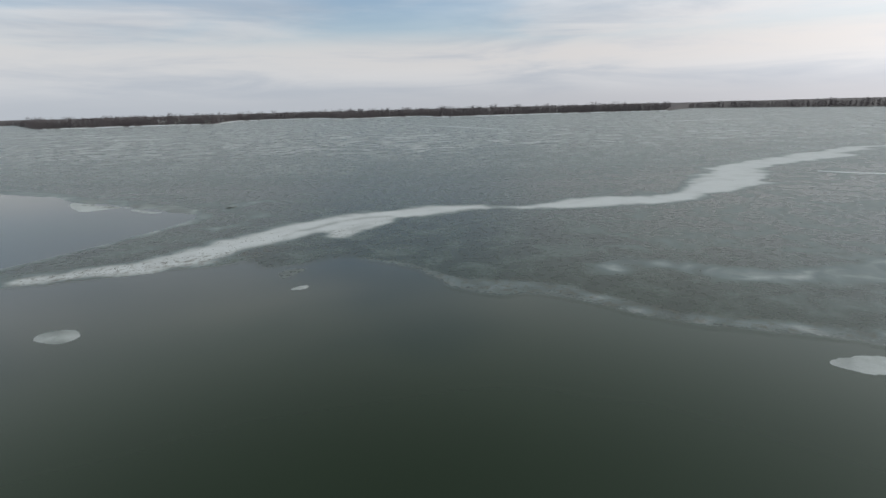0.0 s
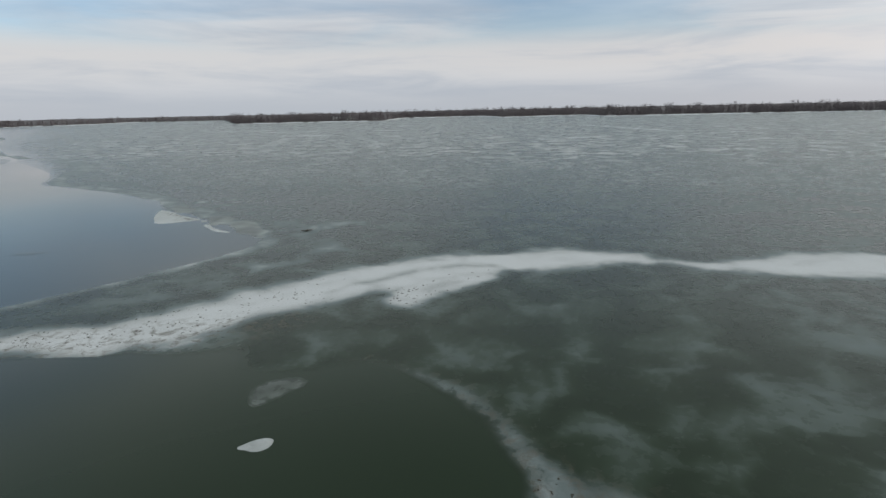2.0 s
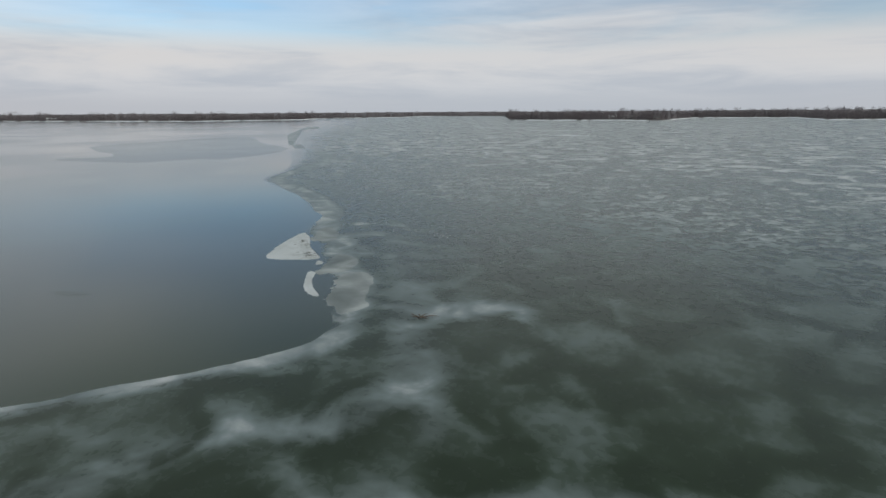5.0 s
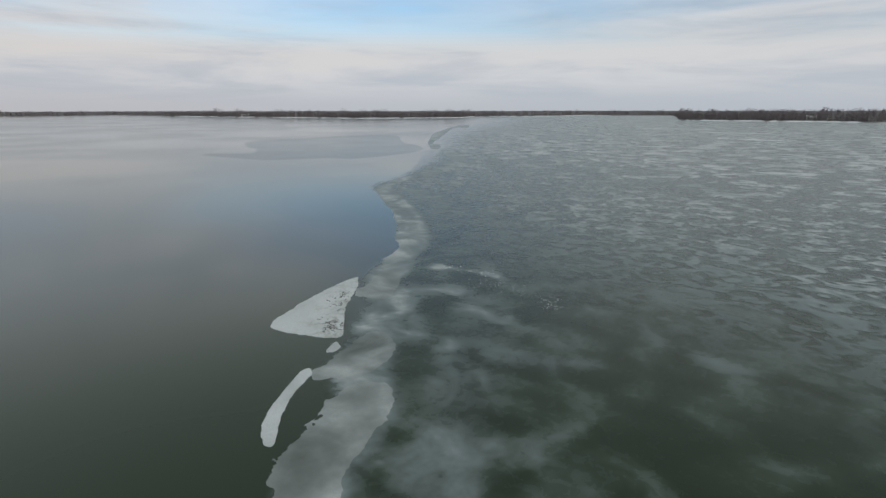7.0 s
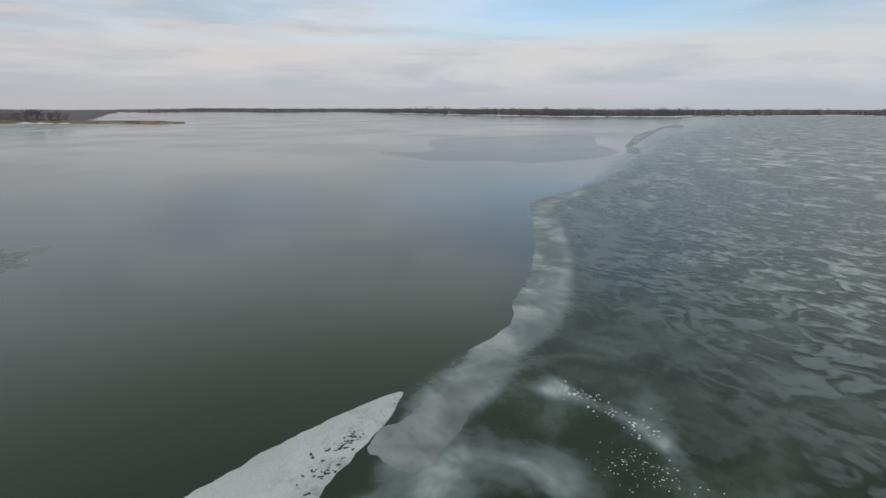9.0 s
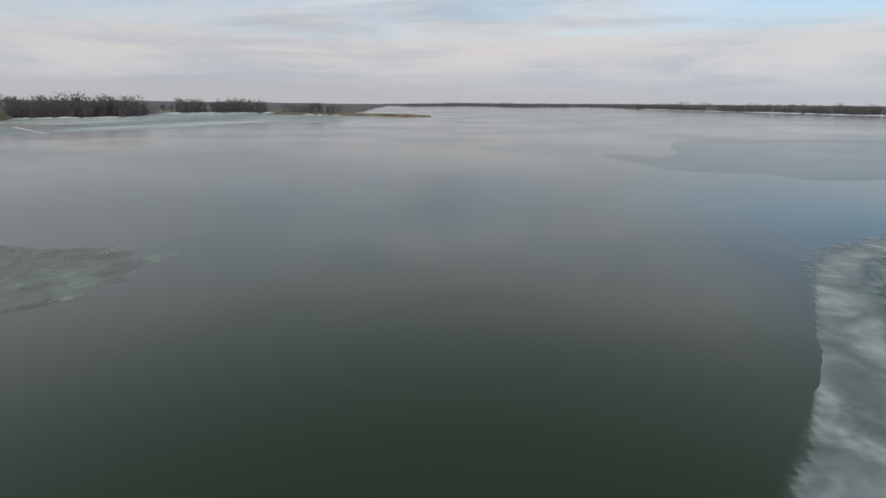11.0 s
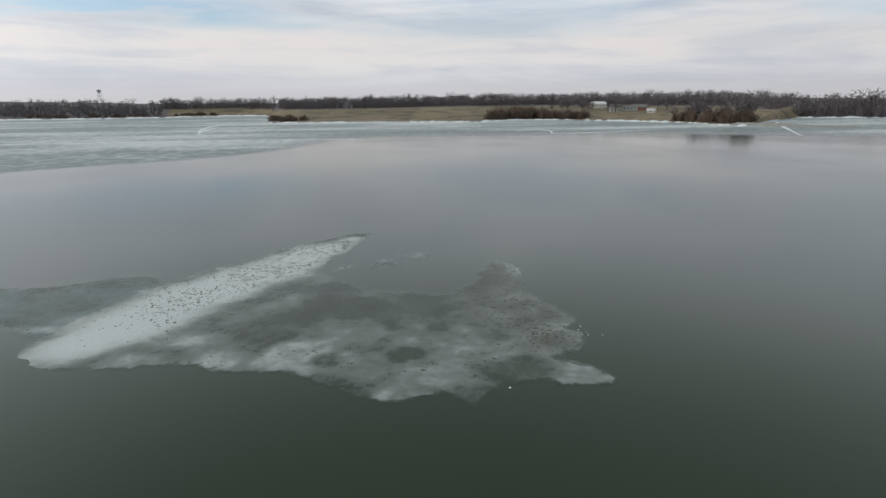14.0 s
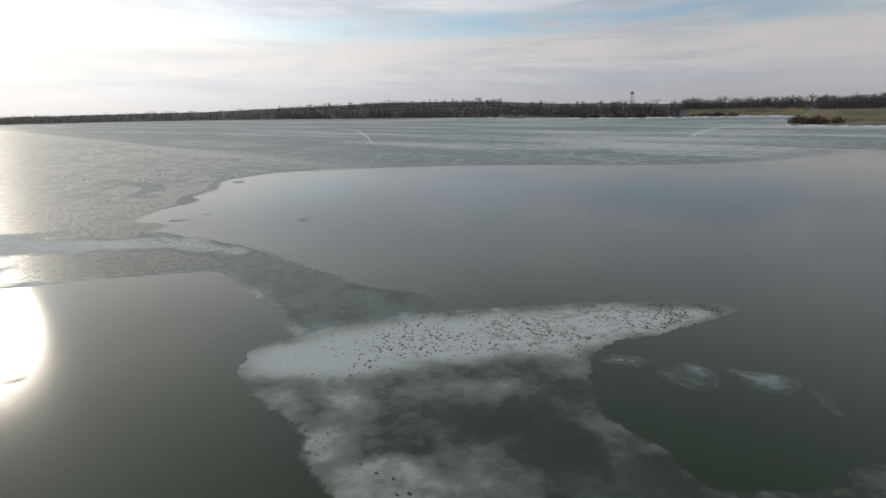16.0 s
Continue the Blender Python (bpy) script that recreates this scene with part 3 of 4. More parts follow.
floe("grey smooth ice plate beside the white plate", [(-63.2, 108.9), (-66, 111.4), (-68.7, 114.6), (-67.6, 116.3), (-64.4, 114.7), (-61.5, 112.5), (-60.6, 110.4)], 0.16, lambda x, y: 0.58 + 0 * x, None, 0.25, 0.1, 83, PLATE)
# loose floes in the southern pool
floe("small rounded pale ice floe adrift on dark water", [(-33.2, 40.2), (-32.6, 41.4), (-30.8, 41.4), (-29.7, 39.9), (-30.3, 38.8), (-31.8, 39.0)], 0.12, lambda x, y: 0.74 + 0.08 * ragged(x, y, 2, 18), None, 0.16, 0.08, 64)
floe("small white ice fragment adrift on dark water", [(-14.9, 48.6), (-14.2, 49.5), (-13.4, 49.6), (-13.3, 48.8), (-13.9, 48.4)], 0.1, lambda x, y: 0.85 + 0 * x, None, 0.12, 0.08, 65)
floe("translucent grey ice fragment beside the sheet", [(-17.4, 54.2), (-16.6, 55.5), (-15.2, 56.2), (-14.2, 55.6), (-14.6, 54.2), (-15.8, 52.6), (-16.8, 52.8)], 0.12, lambda x, y: 0.44 + 0.2 * ragged(x, y, 1.5, 17), None, 0.2, 0.08, 66)
floe("pale ragged ice floe near the sheet's edge", [(22.6, 27), (24.6, 27.7), (27, 27.4), (28.6, 25.6), (26.4, 24.6), (24, 25.4)], 0.14, lambda x, y: 0.8 + 0 * x, None, 0.25, 0.08, 67)
floe("thin clear pane of new ice on the bay", [(-62, 82.6), (-63, 81), (-65.4, 80.5), (-66, 81.4), (-64.4, 82.4)], 0.14, lambda x, y: 0 * x, None, 0.2, 0.08, 68, FILM)
for k, shape_points in enumerate((
    [(-91.8, 52.2), (-92.2, 50.2), (-94.2, 49.8), (-93.8, 51.4)],
    [(-95.3, 51.2), (-95.7, 48.8), (-97.9, 48.6), (-98.6, 51.4), (-97, 52)],
    [(-98.4, 48), (-99.8, 46.8), (-101.7, 46.4), (-102, 48.6), (-100.5, 49.2)],
    [(-102.6, 46.6), (-104.2, 47.6), (-104.9, 49.2), (-103.8, 49)],
)):
    floe("thin ragged ice fragment beside the large floe", shape_points, 0.12, lambda x, y: 0.52 + 0 * x, None, 0.4, 0.07, 70 + k, ICE)


# ---- the land round the lake ----
SOUTH_SHORE = [(-5, 2100), (-13, 2000), (-22, 1700), (-28, 1450), (-34, 1250), (-45, 1080), (-50, 980), (-53, 880), (-57, 790), (-64, 735), (-70, 727), (-78, 770), (-81, 720), (-82.6, 450), (-87, 436), (-97, 426), (-106, 421), (-109, 462), (-115, 466), (-122, 445), (-127, 425), (-131, 392), (-133, 388), (-133.8, 560), (-138, 578), (-143, 592), (-143.9, 735), (-150, 790), (-154, 775), (-158, 680), (-161, 650), (-162.6, 690), (-163.2, 1900), (-166, 1900), (-171, 2300), (-178, 1900)]
NORTH_SHORE = [(-184, 2300), (-189, 1700), (-193.5, 1480), (-201, 1250), (-207, 1120), (-212.5, 1150), (-217.5, 1180), (-219, 1400), (-224, 1440), (-227, 1500), (-230, 1750), (-238, 1750), (-239.2, 1050), (-239.8, 970), (-243, 935), (-250, 935), (-255, 900), (-257, 1200), (-265, 1250), (-268, 1010), (-276, 1130), (-279, 950), (-286, 985), (-298, 1098), (-302.2, 1110), (-302.8, 1430), (-312, 1264), (-319, 1150), (-330, 1300), (-345, 1700), (-355, 2000), (-365, 2100)]
SHORE = np.array(SOUTH_SHORE + NORTH_SHORE, float)[::-1]
RELIEF = np.array([(-365, 20), (-345, 14), (-320, 12), (-302, 10), (-270, 11), (-240, 9), (-200, 9), (-184, 8), (-170, 8), (-166, 2), (-160, 1.5), (-154, 5), (-143, 9), (-134, 10), (-128, 16), (-115, 16), (-100, 16), (-84, 15), (-70, 17), (-57, 24), (-50, 34), (-40, 38), (-30, 34), (-22, 26), (-5, 24)], float)


def shore_radius(degrees):
    a = np.asarray(degrees)
    a = np.where(a > -5, a - 360, a)
    return np.interp(a, SHORE[:, 0], SHORE[:, 1])


def land_height(degrees, d):
    a = np.where(np.asarray(degrees) > -5, np.asarray(degrees) - 360, degrees)
    h = np.interp(a, RELIEF[:, 0], RELIEF[:, 1])
    run = np.where((a > -133) & (a < -81), 210.0, 130.0)
    r = shore_radius(a) + d
    x, y = CENTRE[0] + r * np.cos(np.radians(a)), CENTRE[1] + r * np.sin(np.radians(a))
    rise = 0.5 + h * (1 - np.exp(-((np.maximum(d, 0) / run) ** 1.25)))
    rise = rise + smooth(d, 5, 200) * 2.5 * ragged(x, y, 160, 81)
    return np.where(d < 0, np.maximum(-2.5, 0.5 + d * 0.25), rise)


angles = np.arange(-365, -5, 0.5)
offsets = np.array([-60.0, -14, -5, -2, 0, 3, 8, 16, 28, 45, 65, 90, 120, 155, 200, 260, 340, 450, 620, 900, 1300, 1900, 2600])
A, D = np.meshgrid(angles, offsets, indexing="ij")
R = np.minimum(shore_radius(A) + D + np.where(D < 100, 2.5 * ragged(A * 9, D * 0.02, 6, 83), 0), 4700)
X, Y = CENTRE[0] + R * np.cos(np.radians(A)), CENTRE[1] + R * np.sin(np.radians(A))
Z = land_height(A, D)
na, nd = A.shape
verts = list(zip(X.ravel().tolist(), Y.ravel().tolist(), Z.ravel().tolist()))
faces = [(i * nd + j, i * nd + j + 1, ((i + 1) % na) * nd + j + 1, ((i + 1) % na) * nd + j) for i in range(na) for j in range(nd - 1)]
faces = [f[::-1] for f in faces]
data = mesh_of("ground", verts, faces, LAND, True)


def open_field(a, d):
    """Where the land is pasture and not wood."""
    near = (a > -134.6) & (a < -82) & (d < 190)
    gaps = (a > -163) & (a < -143.8) & (d < 90)
    strip = (a > -82.5) & (a < -71) & (d < 92)
    return near | gaps | strip


field = np.array(open_field(A, D), float)
data.attributes.new("wood", "FLOAT", "POINT").data.foreach_set("value", (1 - field).ravel().astype(np.float32))
tagged(new("ground", data), "low rolling winter land with straw-coloured pasture", "land", kind="structure")


def spot(degrees, d):
    """The place on land that far behind the waterline in that direction."""
    r = float(shore_radius(degrees)) + d
    a = math.radians(degrees)
    return Vector((CENTRE[0] + r * math.cos(a), CENTRE[1] + r * math.sin(a), float(land_height(np.array(float(degrees)), np.array(float(d))))))


def low_bank(name, points, height, mat, label, category):
    """A low tongue of land or stone along points of (x, y, half width)."""
    line = curve_through(points, 8)
    verts, faces = [], []
    side = np.gradient(line[:, :2], axis=0)
    side = np.stack([-side[:, 1], side[:, 0]], 1) / np.linalg.norm(side, axis=1)[:, None]
    profile = [(-1, -0.4), (-0.8, 0.25), (-0.4, 0.8), (0, 1), (0.4, 0.8), (0.8, 0.25), (1, -0.4)]
    for k, p in enumerate(line):
        for u, h in profile:
            j = u * p[2] * (1 + 0.25 * float(ragged(k * 1.7, u * 3, 4, 85)))
            verts.append((p[0] + side[k, 0] * j, p[1] + side[k, 1] * j, h * height * min(1, p[2] / 6) + 0.1))
    w = len(profile)
    faces = [(k * w + j, k * w + j + 1, (k + 1) * w + j + 1, (k + 1) * w + j) for k in range(len(line) - 1) for j in range(w - 1)]
    return tagged(new(name, mesh_of(name, verts, faces, mat, True)), label, category, kind="structure")


def toward(degrees, r):
    return (CENTRE[0] + r * math.cos(math.radians(degrees)), CENTRE[1] + r * math.sin(math.radians(degrees)))


low_bank("spit", [(*toward(-156, 725), 40), (*toward(-160, 685), 26), (*toward(-164, 652), 18), (*toward(-167, 638), 11), (*toward(-169, 634), 5), (*toward(-171, 632), 2)], 2.4, LAND, "low grassy straw-coloured spit running into the lake", "spit")
low_bank("stone_jetty", [(*toward(-132, 394), 9), (*toward(-135, 388), 6), (*toward(-138, 386), 4), (*toward(-141, 392), 2.5)], 1.6, ROCK, "low dark stone jetty lying in the shore ice", "jetty")


# white ridge of broken ice along the waterline
def shore_ridge(first, last, wide):
    a = np.arange(first, last, 0.12)
    r = shore_radius(a) - wide * 0.6 + 2.0 * ragged(a * 9, 0 * a, 6, 83)
    size = wide * np.clip(0.5 + 1.1 * ragged(a * 14, 0 * a, 8, 87), 0.04, 1.3)
    verts, faces = [], []
    for k in range(len(a)):
        for u, h in ((-1, -0.1), (-0.5, 0.5), (0.2, 0.8), (1, -0.1)):
            x, y = toward(a[k], r[k] + u * size[k])
            verts.append((x, y, 0.06 + h * min(1.5, size[k] * 0.13)))
    faces = [(k * 4 + j, k * 4 + j + 1, k * 4 + j + 5, k * 4 + j + 4) for k in range(len(a) - 1) for j in range(3)]
    return tagged(new("shore_ice_ridge", mesh_of("shore_ice_ridge", verts, faces, SNOW)), "white ridge of snow and broken ice along the shore", "shore ice", kind="structure")


for first, last, wide in ((-133.5, -82.8, 9.0), (-81.0, -50.0, 16.0), (-165, -134, 12.0), (-302, -240, 22.0), (-232, -189, 22.0)):
    shore_ridge(first, last, wide)


def snow_streak(points, label="long thin drift of white snow lying along an ice crack"):
    """A low drift along points of (x, y, half width)."""
    line = curve_through(points, 10)
    go = np.gradient(line[:, :2], axis=0)
    side = np.stack([-go[:, 1], go[:, 0]], 1) / np.linalg.norm(go, axis=1)[:, None]
    verts, faces = [], []
    for k, p in enumerate(line):
        wob = 1 + 0.5 * float(ragged(p[0], p[1], 14, 91))
        for u, h in ((-1, 0.0), (0, 0.16), (1, 0.0)):
            verts.append((p[0] + side[k, 0] * u * p[2] * wob * 0.6, p[1] + side[k, 1] * u * p[2] * wob * 0.6, 0.022 + h))
    faces = [(k * 3 + j, k * 3 + j + 1, k * 3 + j + 4, k * 3 + j + 3) for k in range(len(line) - 1) for j in range(2)]
    return tagged(new("snow_drift", mesh_of("snow_drift", verts, faces, SNOW)), label, "snow drift", "snow drifts on the ice")


for points in (
    [(-166, -194, 0.3), (-180, -205, 1.6), (-184, -190, 1.2), (-178, -167, 0.3)],
    [(-178, -168, 0.2), (-190, -166, 1.2), (-215, -172, 1.4), (-240, -186, 0.3)],
    [(-368, -262, 0.5), (-330, -205, 2.0), (-279, -124, 0.5)],
    [(9, -211, 0.4), (24, -262, 2.0), (34, -319, 2.2), (34, -400, 0.6)],
    [(464, -163, 0.4), (239, -164, 1.0), (142, -150, 1.1), (57, -146, 1.0), (-33, -150, 1.0), (-81, -146, 0.4)],
    [(7, -200, 0.4), (18, -250, 1.8), (24, -294, 0.4)],
    [(371, -230, 0.5), (295, -198, 1.6), (200, -140, 1.0), (124, -89, 0.5)],
    [(34, 550, 0.5), (60, 470, 3.0), (82, 399, 0.5)],
    [(240, 458, 0.5), (270, 462, 2.6), (320, 462, 0.5)],
    [(8, 335, 0.4), (20, 343, 2.0), (36, 352, 0.4)], [(-6, 330, 0.4), (4, 324, 1.8), (14, 326, 0.3)],
    [(-150, 487, 0.4), (-138, 490, 2.6), (-126, 494, 0.4)], [(-194, 401, 0.4), (-178, 404, 2.6), (-160, 407, 0.4)],
    [(95, 114, 0.3), (104, 106, 1.4), (125, 98, 0.4)],
    [(-250, 480, 0.5), (-228, 486, 3.0), (-206, 492, 0.5)], [(-330, 520, 0.5), (-300, 530, 3.0), (-270, 532, 0.5)],
    [(-398, -172, 0.4), (-440, -120, 1.6), (-481, -76, 0.4)],
):
    snow_streak(points)


# ---- trees ----
def prism(a, b, ra, rb, verts, faces, sides=3):
    a, b = Vector(a), Vector(b)
    go = (b - a).normalized()
    u = go.orthogonal().normalized()
    v = go.cross(u)
    base = len(verts)
    for p, r in ((a, ra), (b, rb)):
        for k in range(sides):
            t = 2 * math.pi * k / sides
            verts.append(tuple(p + r * (u * math.cos(t) + v * math.sin(t))))
    for k in range(sides):
        faces.append((base + k, base + (k + 1) % sides, base + sides + (k + 1) % sides, base + sides + k))


def bare_tree(rng, tall, wide, limbs, twigs, thick=0.5):
    """Trunk and crown of a leafless tree, each as vertices and faces."""
    trunk, crown = ([], []), ([], [])
    fork = tall * rng.uniform(0.2, 0.34)
    lean = Vector((rng.uniform(-0.05, 0.05), rng.uniform(-0.05, 0.05), 1))
    prism((0, 0, -0.5), lean * fork, thick * 0.5, thick * 0.36, *trunk, 5)
    prism(lean * fork, lean * tall * 0.86, thick * 0.36, 0.05, *trunk, 4)
    tips = []
    for k in range(limbs):
        z = fork * rng.uniform(0.75, 1.0) + (tall - fork) * 0.62 * (k / limbs)
        turn, up = rng.uniform(0, 6.28) + k * 2.4, rng.uniform(0.45, 1.1)
        reach = wide * rng.uniform(0.6, 1.0) * (1.1 - 0.55 * k / limbs)
        start = lean * z
        mid = start + Vector((math.cos(turn) * reach * 0.5, math.sin(turn) * reach * 0.5, reach * 0.5 * up))
        end = start + Vector((math.cos(turn + 0.2) * reach, math.sin(turn + 0.2) * reach, reach * 1.15 * up))
        prism(start, mid, thick * 0.17, thick * 0.11, *trunk, 3)
        prism(mid, end, thick * 0.11, 0.03, *trunk, 3)
        tips += [(mid, reach), (end, reach), (start.lerp(mid, 0.7), reach)]
    tips.append((lean * tall * 0.8, wide * 0.7))
    verts, faces = crown
    for k in range(twigs):
        p, reach = tips[k % len(tips)]
        p = p + Vector((rng.uniform(-1, 1), rng.uniform(-1, 1), rng.uniform(-0.6, 1))) * reach * 0.32
        way = Vector((rng.uniform(-1, 1), rng.uniform(-1, 1), rng.uniform(-0.3, 1.0))).normalized()
        q = p + way * rng.uniform(0.7, 1.7) * tall / 12
        side = way.orthogonal().normalized() * rng.uniform(0.12, 0.30) * tall / 12
        if rng.random() < 0.5:
            side = way.cross(side)
        base = len(verts)
        verts += [tuple(p - side), tuple(p + side), tuple(q)]
        faces.append((base, base + 1, base + 2))
    return trunk, crown


def thicket(rng, tall, wide, twigs):
    """A rounded clump of fine upright stems."""
    verts, faces = [], []
    for _ in range(twigs):
        turn, out = rng.uniform(0, 6.28), wide * math.sqrt(rng.random())
        foot = Vector((math.cos(turn) * out * 0.75, math.sin(turn) * out * 0.75, 0))
        lift = tall * rng.uniform(0.45, 1.0) * (1 - 0.45 * (out / wide) ** 2)
        start = foot + Vector((0, 0, lift * rng.choice((0, 0, 0.3, 0.5))))
        end = Vector((math.cos(turn) * out * 1.15, math.sin(turn) * out * 1.15, lift)) + Vector((rng.uniform(-0.4, 0.4), rng.uniform(-0.4, 0.4), 0))
        side = Vector((-math.sin(turn + rng.uniform(-1.5, 1.5)), math.cos(turn), 0)).normalized() * rng.uniform(0.1, 0.28)
        base = len(verts)
        verts += [tuple(start - side), tuple(start + side), tuple(end)]
        faces.append((base, base + 1, base + 2))
    return verts, faces


def scatter(name, kinds, places, mat, label, category):
    """Many plants of a few shapes as one object; places are rows of x, y, z, turn, size."""
    places = np.asarray(places)
    all_v, all_f, start = [], [], 0
    pick = np.arange(len(places)) % len(kinds)
    for k, (verts, faces) in enumerate(kinds):
        v = np.array(verts)
        for x, y, z, turn, size in places[pick == k]:
            c, s = math.cos(turn) * size, math.sin(turn) * size
            all_v.append(np.stack([x + v[:, 0] * c - v[:, 1] * s, y + v[:, 0] * s + v[:, 1] * c, z + v[:, 2] * size], 1))
            all_f += [tuple(i + start for i in f) for f in faces]
            start += len(v)
    data = mesh_of(name, np.concatenate(all_v).tolist(), all_f, mat)
    return tagged(new(name, data), label, category, kind="stuff")


rng = random.Random(7)
FAR_TREES = []
for k in range(7):
    trunk, crown = bare_tree(rng, rng.uniform(11, 15), rng.uniform(4.6, 6.4), 5, 150, 0.36)
    base = len(trunk[0])
    under = thicket(rng, 7.0, 4.4, 44)
    rest = base + len(crown[0])
    FAR_TREES.append((trunk[0] + crown[0] + under[0], trunk[1] + [tuple(i + base for i in f) for f in crown[1]] + [tuple(i + rest for i in f) for f in under[1]]))


def woods(first, last, rows, gap, skip=0.12, size=(0.75, 1.15)):
    out = []
    for d in rows:
        a = first
        while a < last:
            r = float(shore_radius(a)) + d
            a += math.degrees(gap * rng.uniform(0.7, 1.3) / r)
            dd = d + rng.uniform(-5, 5)
            if rng.random() < skip + 0.25 * max(0.0, float(ragged(a * 6, d * 0.05, 5, 95))):
                continue
            p = spot(a, max(dd, 3))
            swell = 1 + 0.28 * float(ragged(a * 12, d * 0.02, 4, 97))
            out.append((p.x, p.y, p.z - 0.2, rng.uniform(0, 6.28), rng.uniform(*size) * swell))
    return out


for first, last, rows, gap in (
    (-302, -239, (8, 18, 30, 48, 80, 130), 6.2),
    (-320, -303, (8, 25, 60), 8.0),
    (-239, -219, (8, 25, 60), 8.0),
    (-219, -189, (8, 16, 28, 50, 90), 6.2),
    (-189, -166, (10, 30, 70), 9.0),
    (-143.6, -134, (8, 16, 26, 40, 60), 4.6),
    (-148.1, -145.9, (8, 16, 26, 40), 5.0),
    (-153.8, -148.8, (8, 16, 26, 40), 5.0),
    (-162, -155.4, (16, 30, 50), 8.0),
    (-133, -82, (195, 207, 220, 236, 255, 280, 310), 5.0),
    (-81.5, -71, (95, 104, 116, 134, 160), 5.0),
    (-71, -52, (26, 38, 55, 80, 115), 5.6),
    (-52, -28, (8, 20, 40, 75, 120, 170), 6.0),
    (-28, -5, (12, 40, 90, 150), 8.5),
):
    scatter("woodland", FAR_TREES, woods(first, last, rows, gap, 0.12, (1.0, 1.5) if -155 < first < -134.5 and last < -133 else (0.75, 1.15)), BARE, "leafless grey-brown woodland along the lake shore", "woodland")

BUSHES = [thicket(rng, rng.uniform(3.5, 6), rng.uniform(2.5, 4), 90) for _ in range(5)]
places = []
for first, last, near, far, count, grow in ((-112.5, -107, 4, 30, 60, 2.0), (-116.5, -112.5, 3, 26, 46, 1.6), (-86.5, -82.9, 5, 22, 26, 1.3), (-128.5, -126, 5, 18, 24, 1.6), (-110.6, -108.6, 10, 60, 40, 1.8), (-132.5, -128.5, 8, 40, 40, 1.7), (-76, -60, 3, 22, 70, 1.0)):
    for _ in range(count):
        a, d = rng.uniform(first, last), rng.uniform(near, far)
        p = spot(a, d)
        places.append((p.x, p.y, p.z - 0.2, rng.uniform(0, 6.28), rng.uniform(0.6, 1.25) * grow))
scatter("brush", BUSHES, places, BRUSH, "reddish-brown leafless brush on the lake bank", "brush")


# ---- single trees that stand out on the near banks ----
def box(bm, x, y, z, sx, sy, sz):
    made = bmesh.ops.create_cube(bm, size=1.0, matrix=Matrix.LocRotScale((x, y, z), None, (sx, sy, sz)))
    return made["verts"]


def single_tree(tall, wide, limbs, twigs, thick):
    trunk, crown = bare_tree(rng, tall, wide, limbs, twigs, thick)
    ob = new("tree", None)
    a = new("trunk", mesh_of("trunk", trunk[0], trunk[1], BARK))
    b = new("crown", mesh_of("crown", crown[0], crown[1], BARE))
    a.parent = b.parent = ob
    return tagged(ob, "bare leafless tree with a spreading crown on the bank", "tree", "bare trees on the bank")


KINDS = [single_tree(t, w, l, k, b) for t, w, l, k, b in ((13, 4.6, 9, 260, 0.6), (11, 4.0, 8, 220, 0.5), (15, 5.2, 10, 300, 0.7), (9, 3.6, 7, 180, 0.4))]
tree_spots = []
for first, last, near, far, count in ((-132.6, -126.6, 12, 55, 26), (-119.5, -112, 60, 120, 15), (-125.4, -124.6, 14, 22, 1), (-160.5, -157.5, 18, 40, 6), (-123.5, -121, 100, 150, 6), (-95, -88, 150, 188, 8), (-110, -105, 120, 185, 8), (-152, -144, 4, 14, 10)):
    for _ in range(count):
        tree_spots.append(spot(rng.uniform(first, last), rng.uniform(near, far)))
for k, p in enumerate(tree_spots):
    m = Matrix.Translation(p - Vector((0, 0, 0.15))) @ Matrix.Rotation(rng.uniform(0, 6.28), 4, "Z")
    if k < len(KINDS):
        KINDS[k].matrix_world = m
        KINDS[k].scale = (1, 1, 1)
    else:
        copy_thing(KINDS[k % len(KINDS)], m)


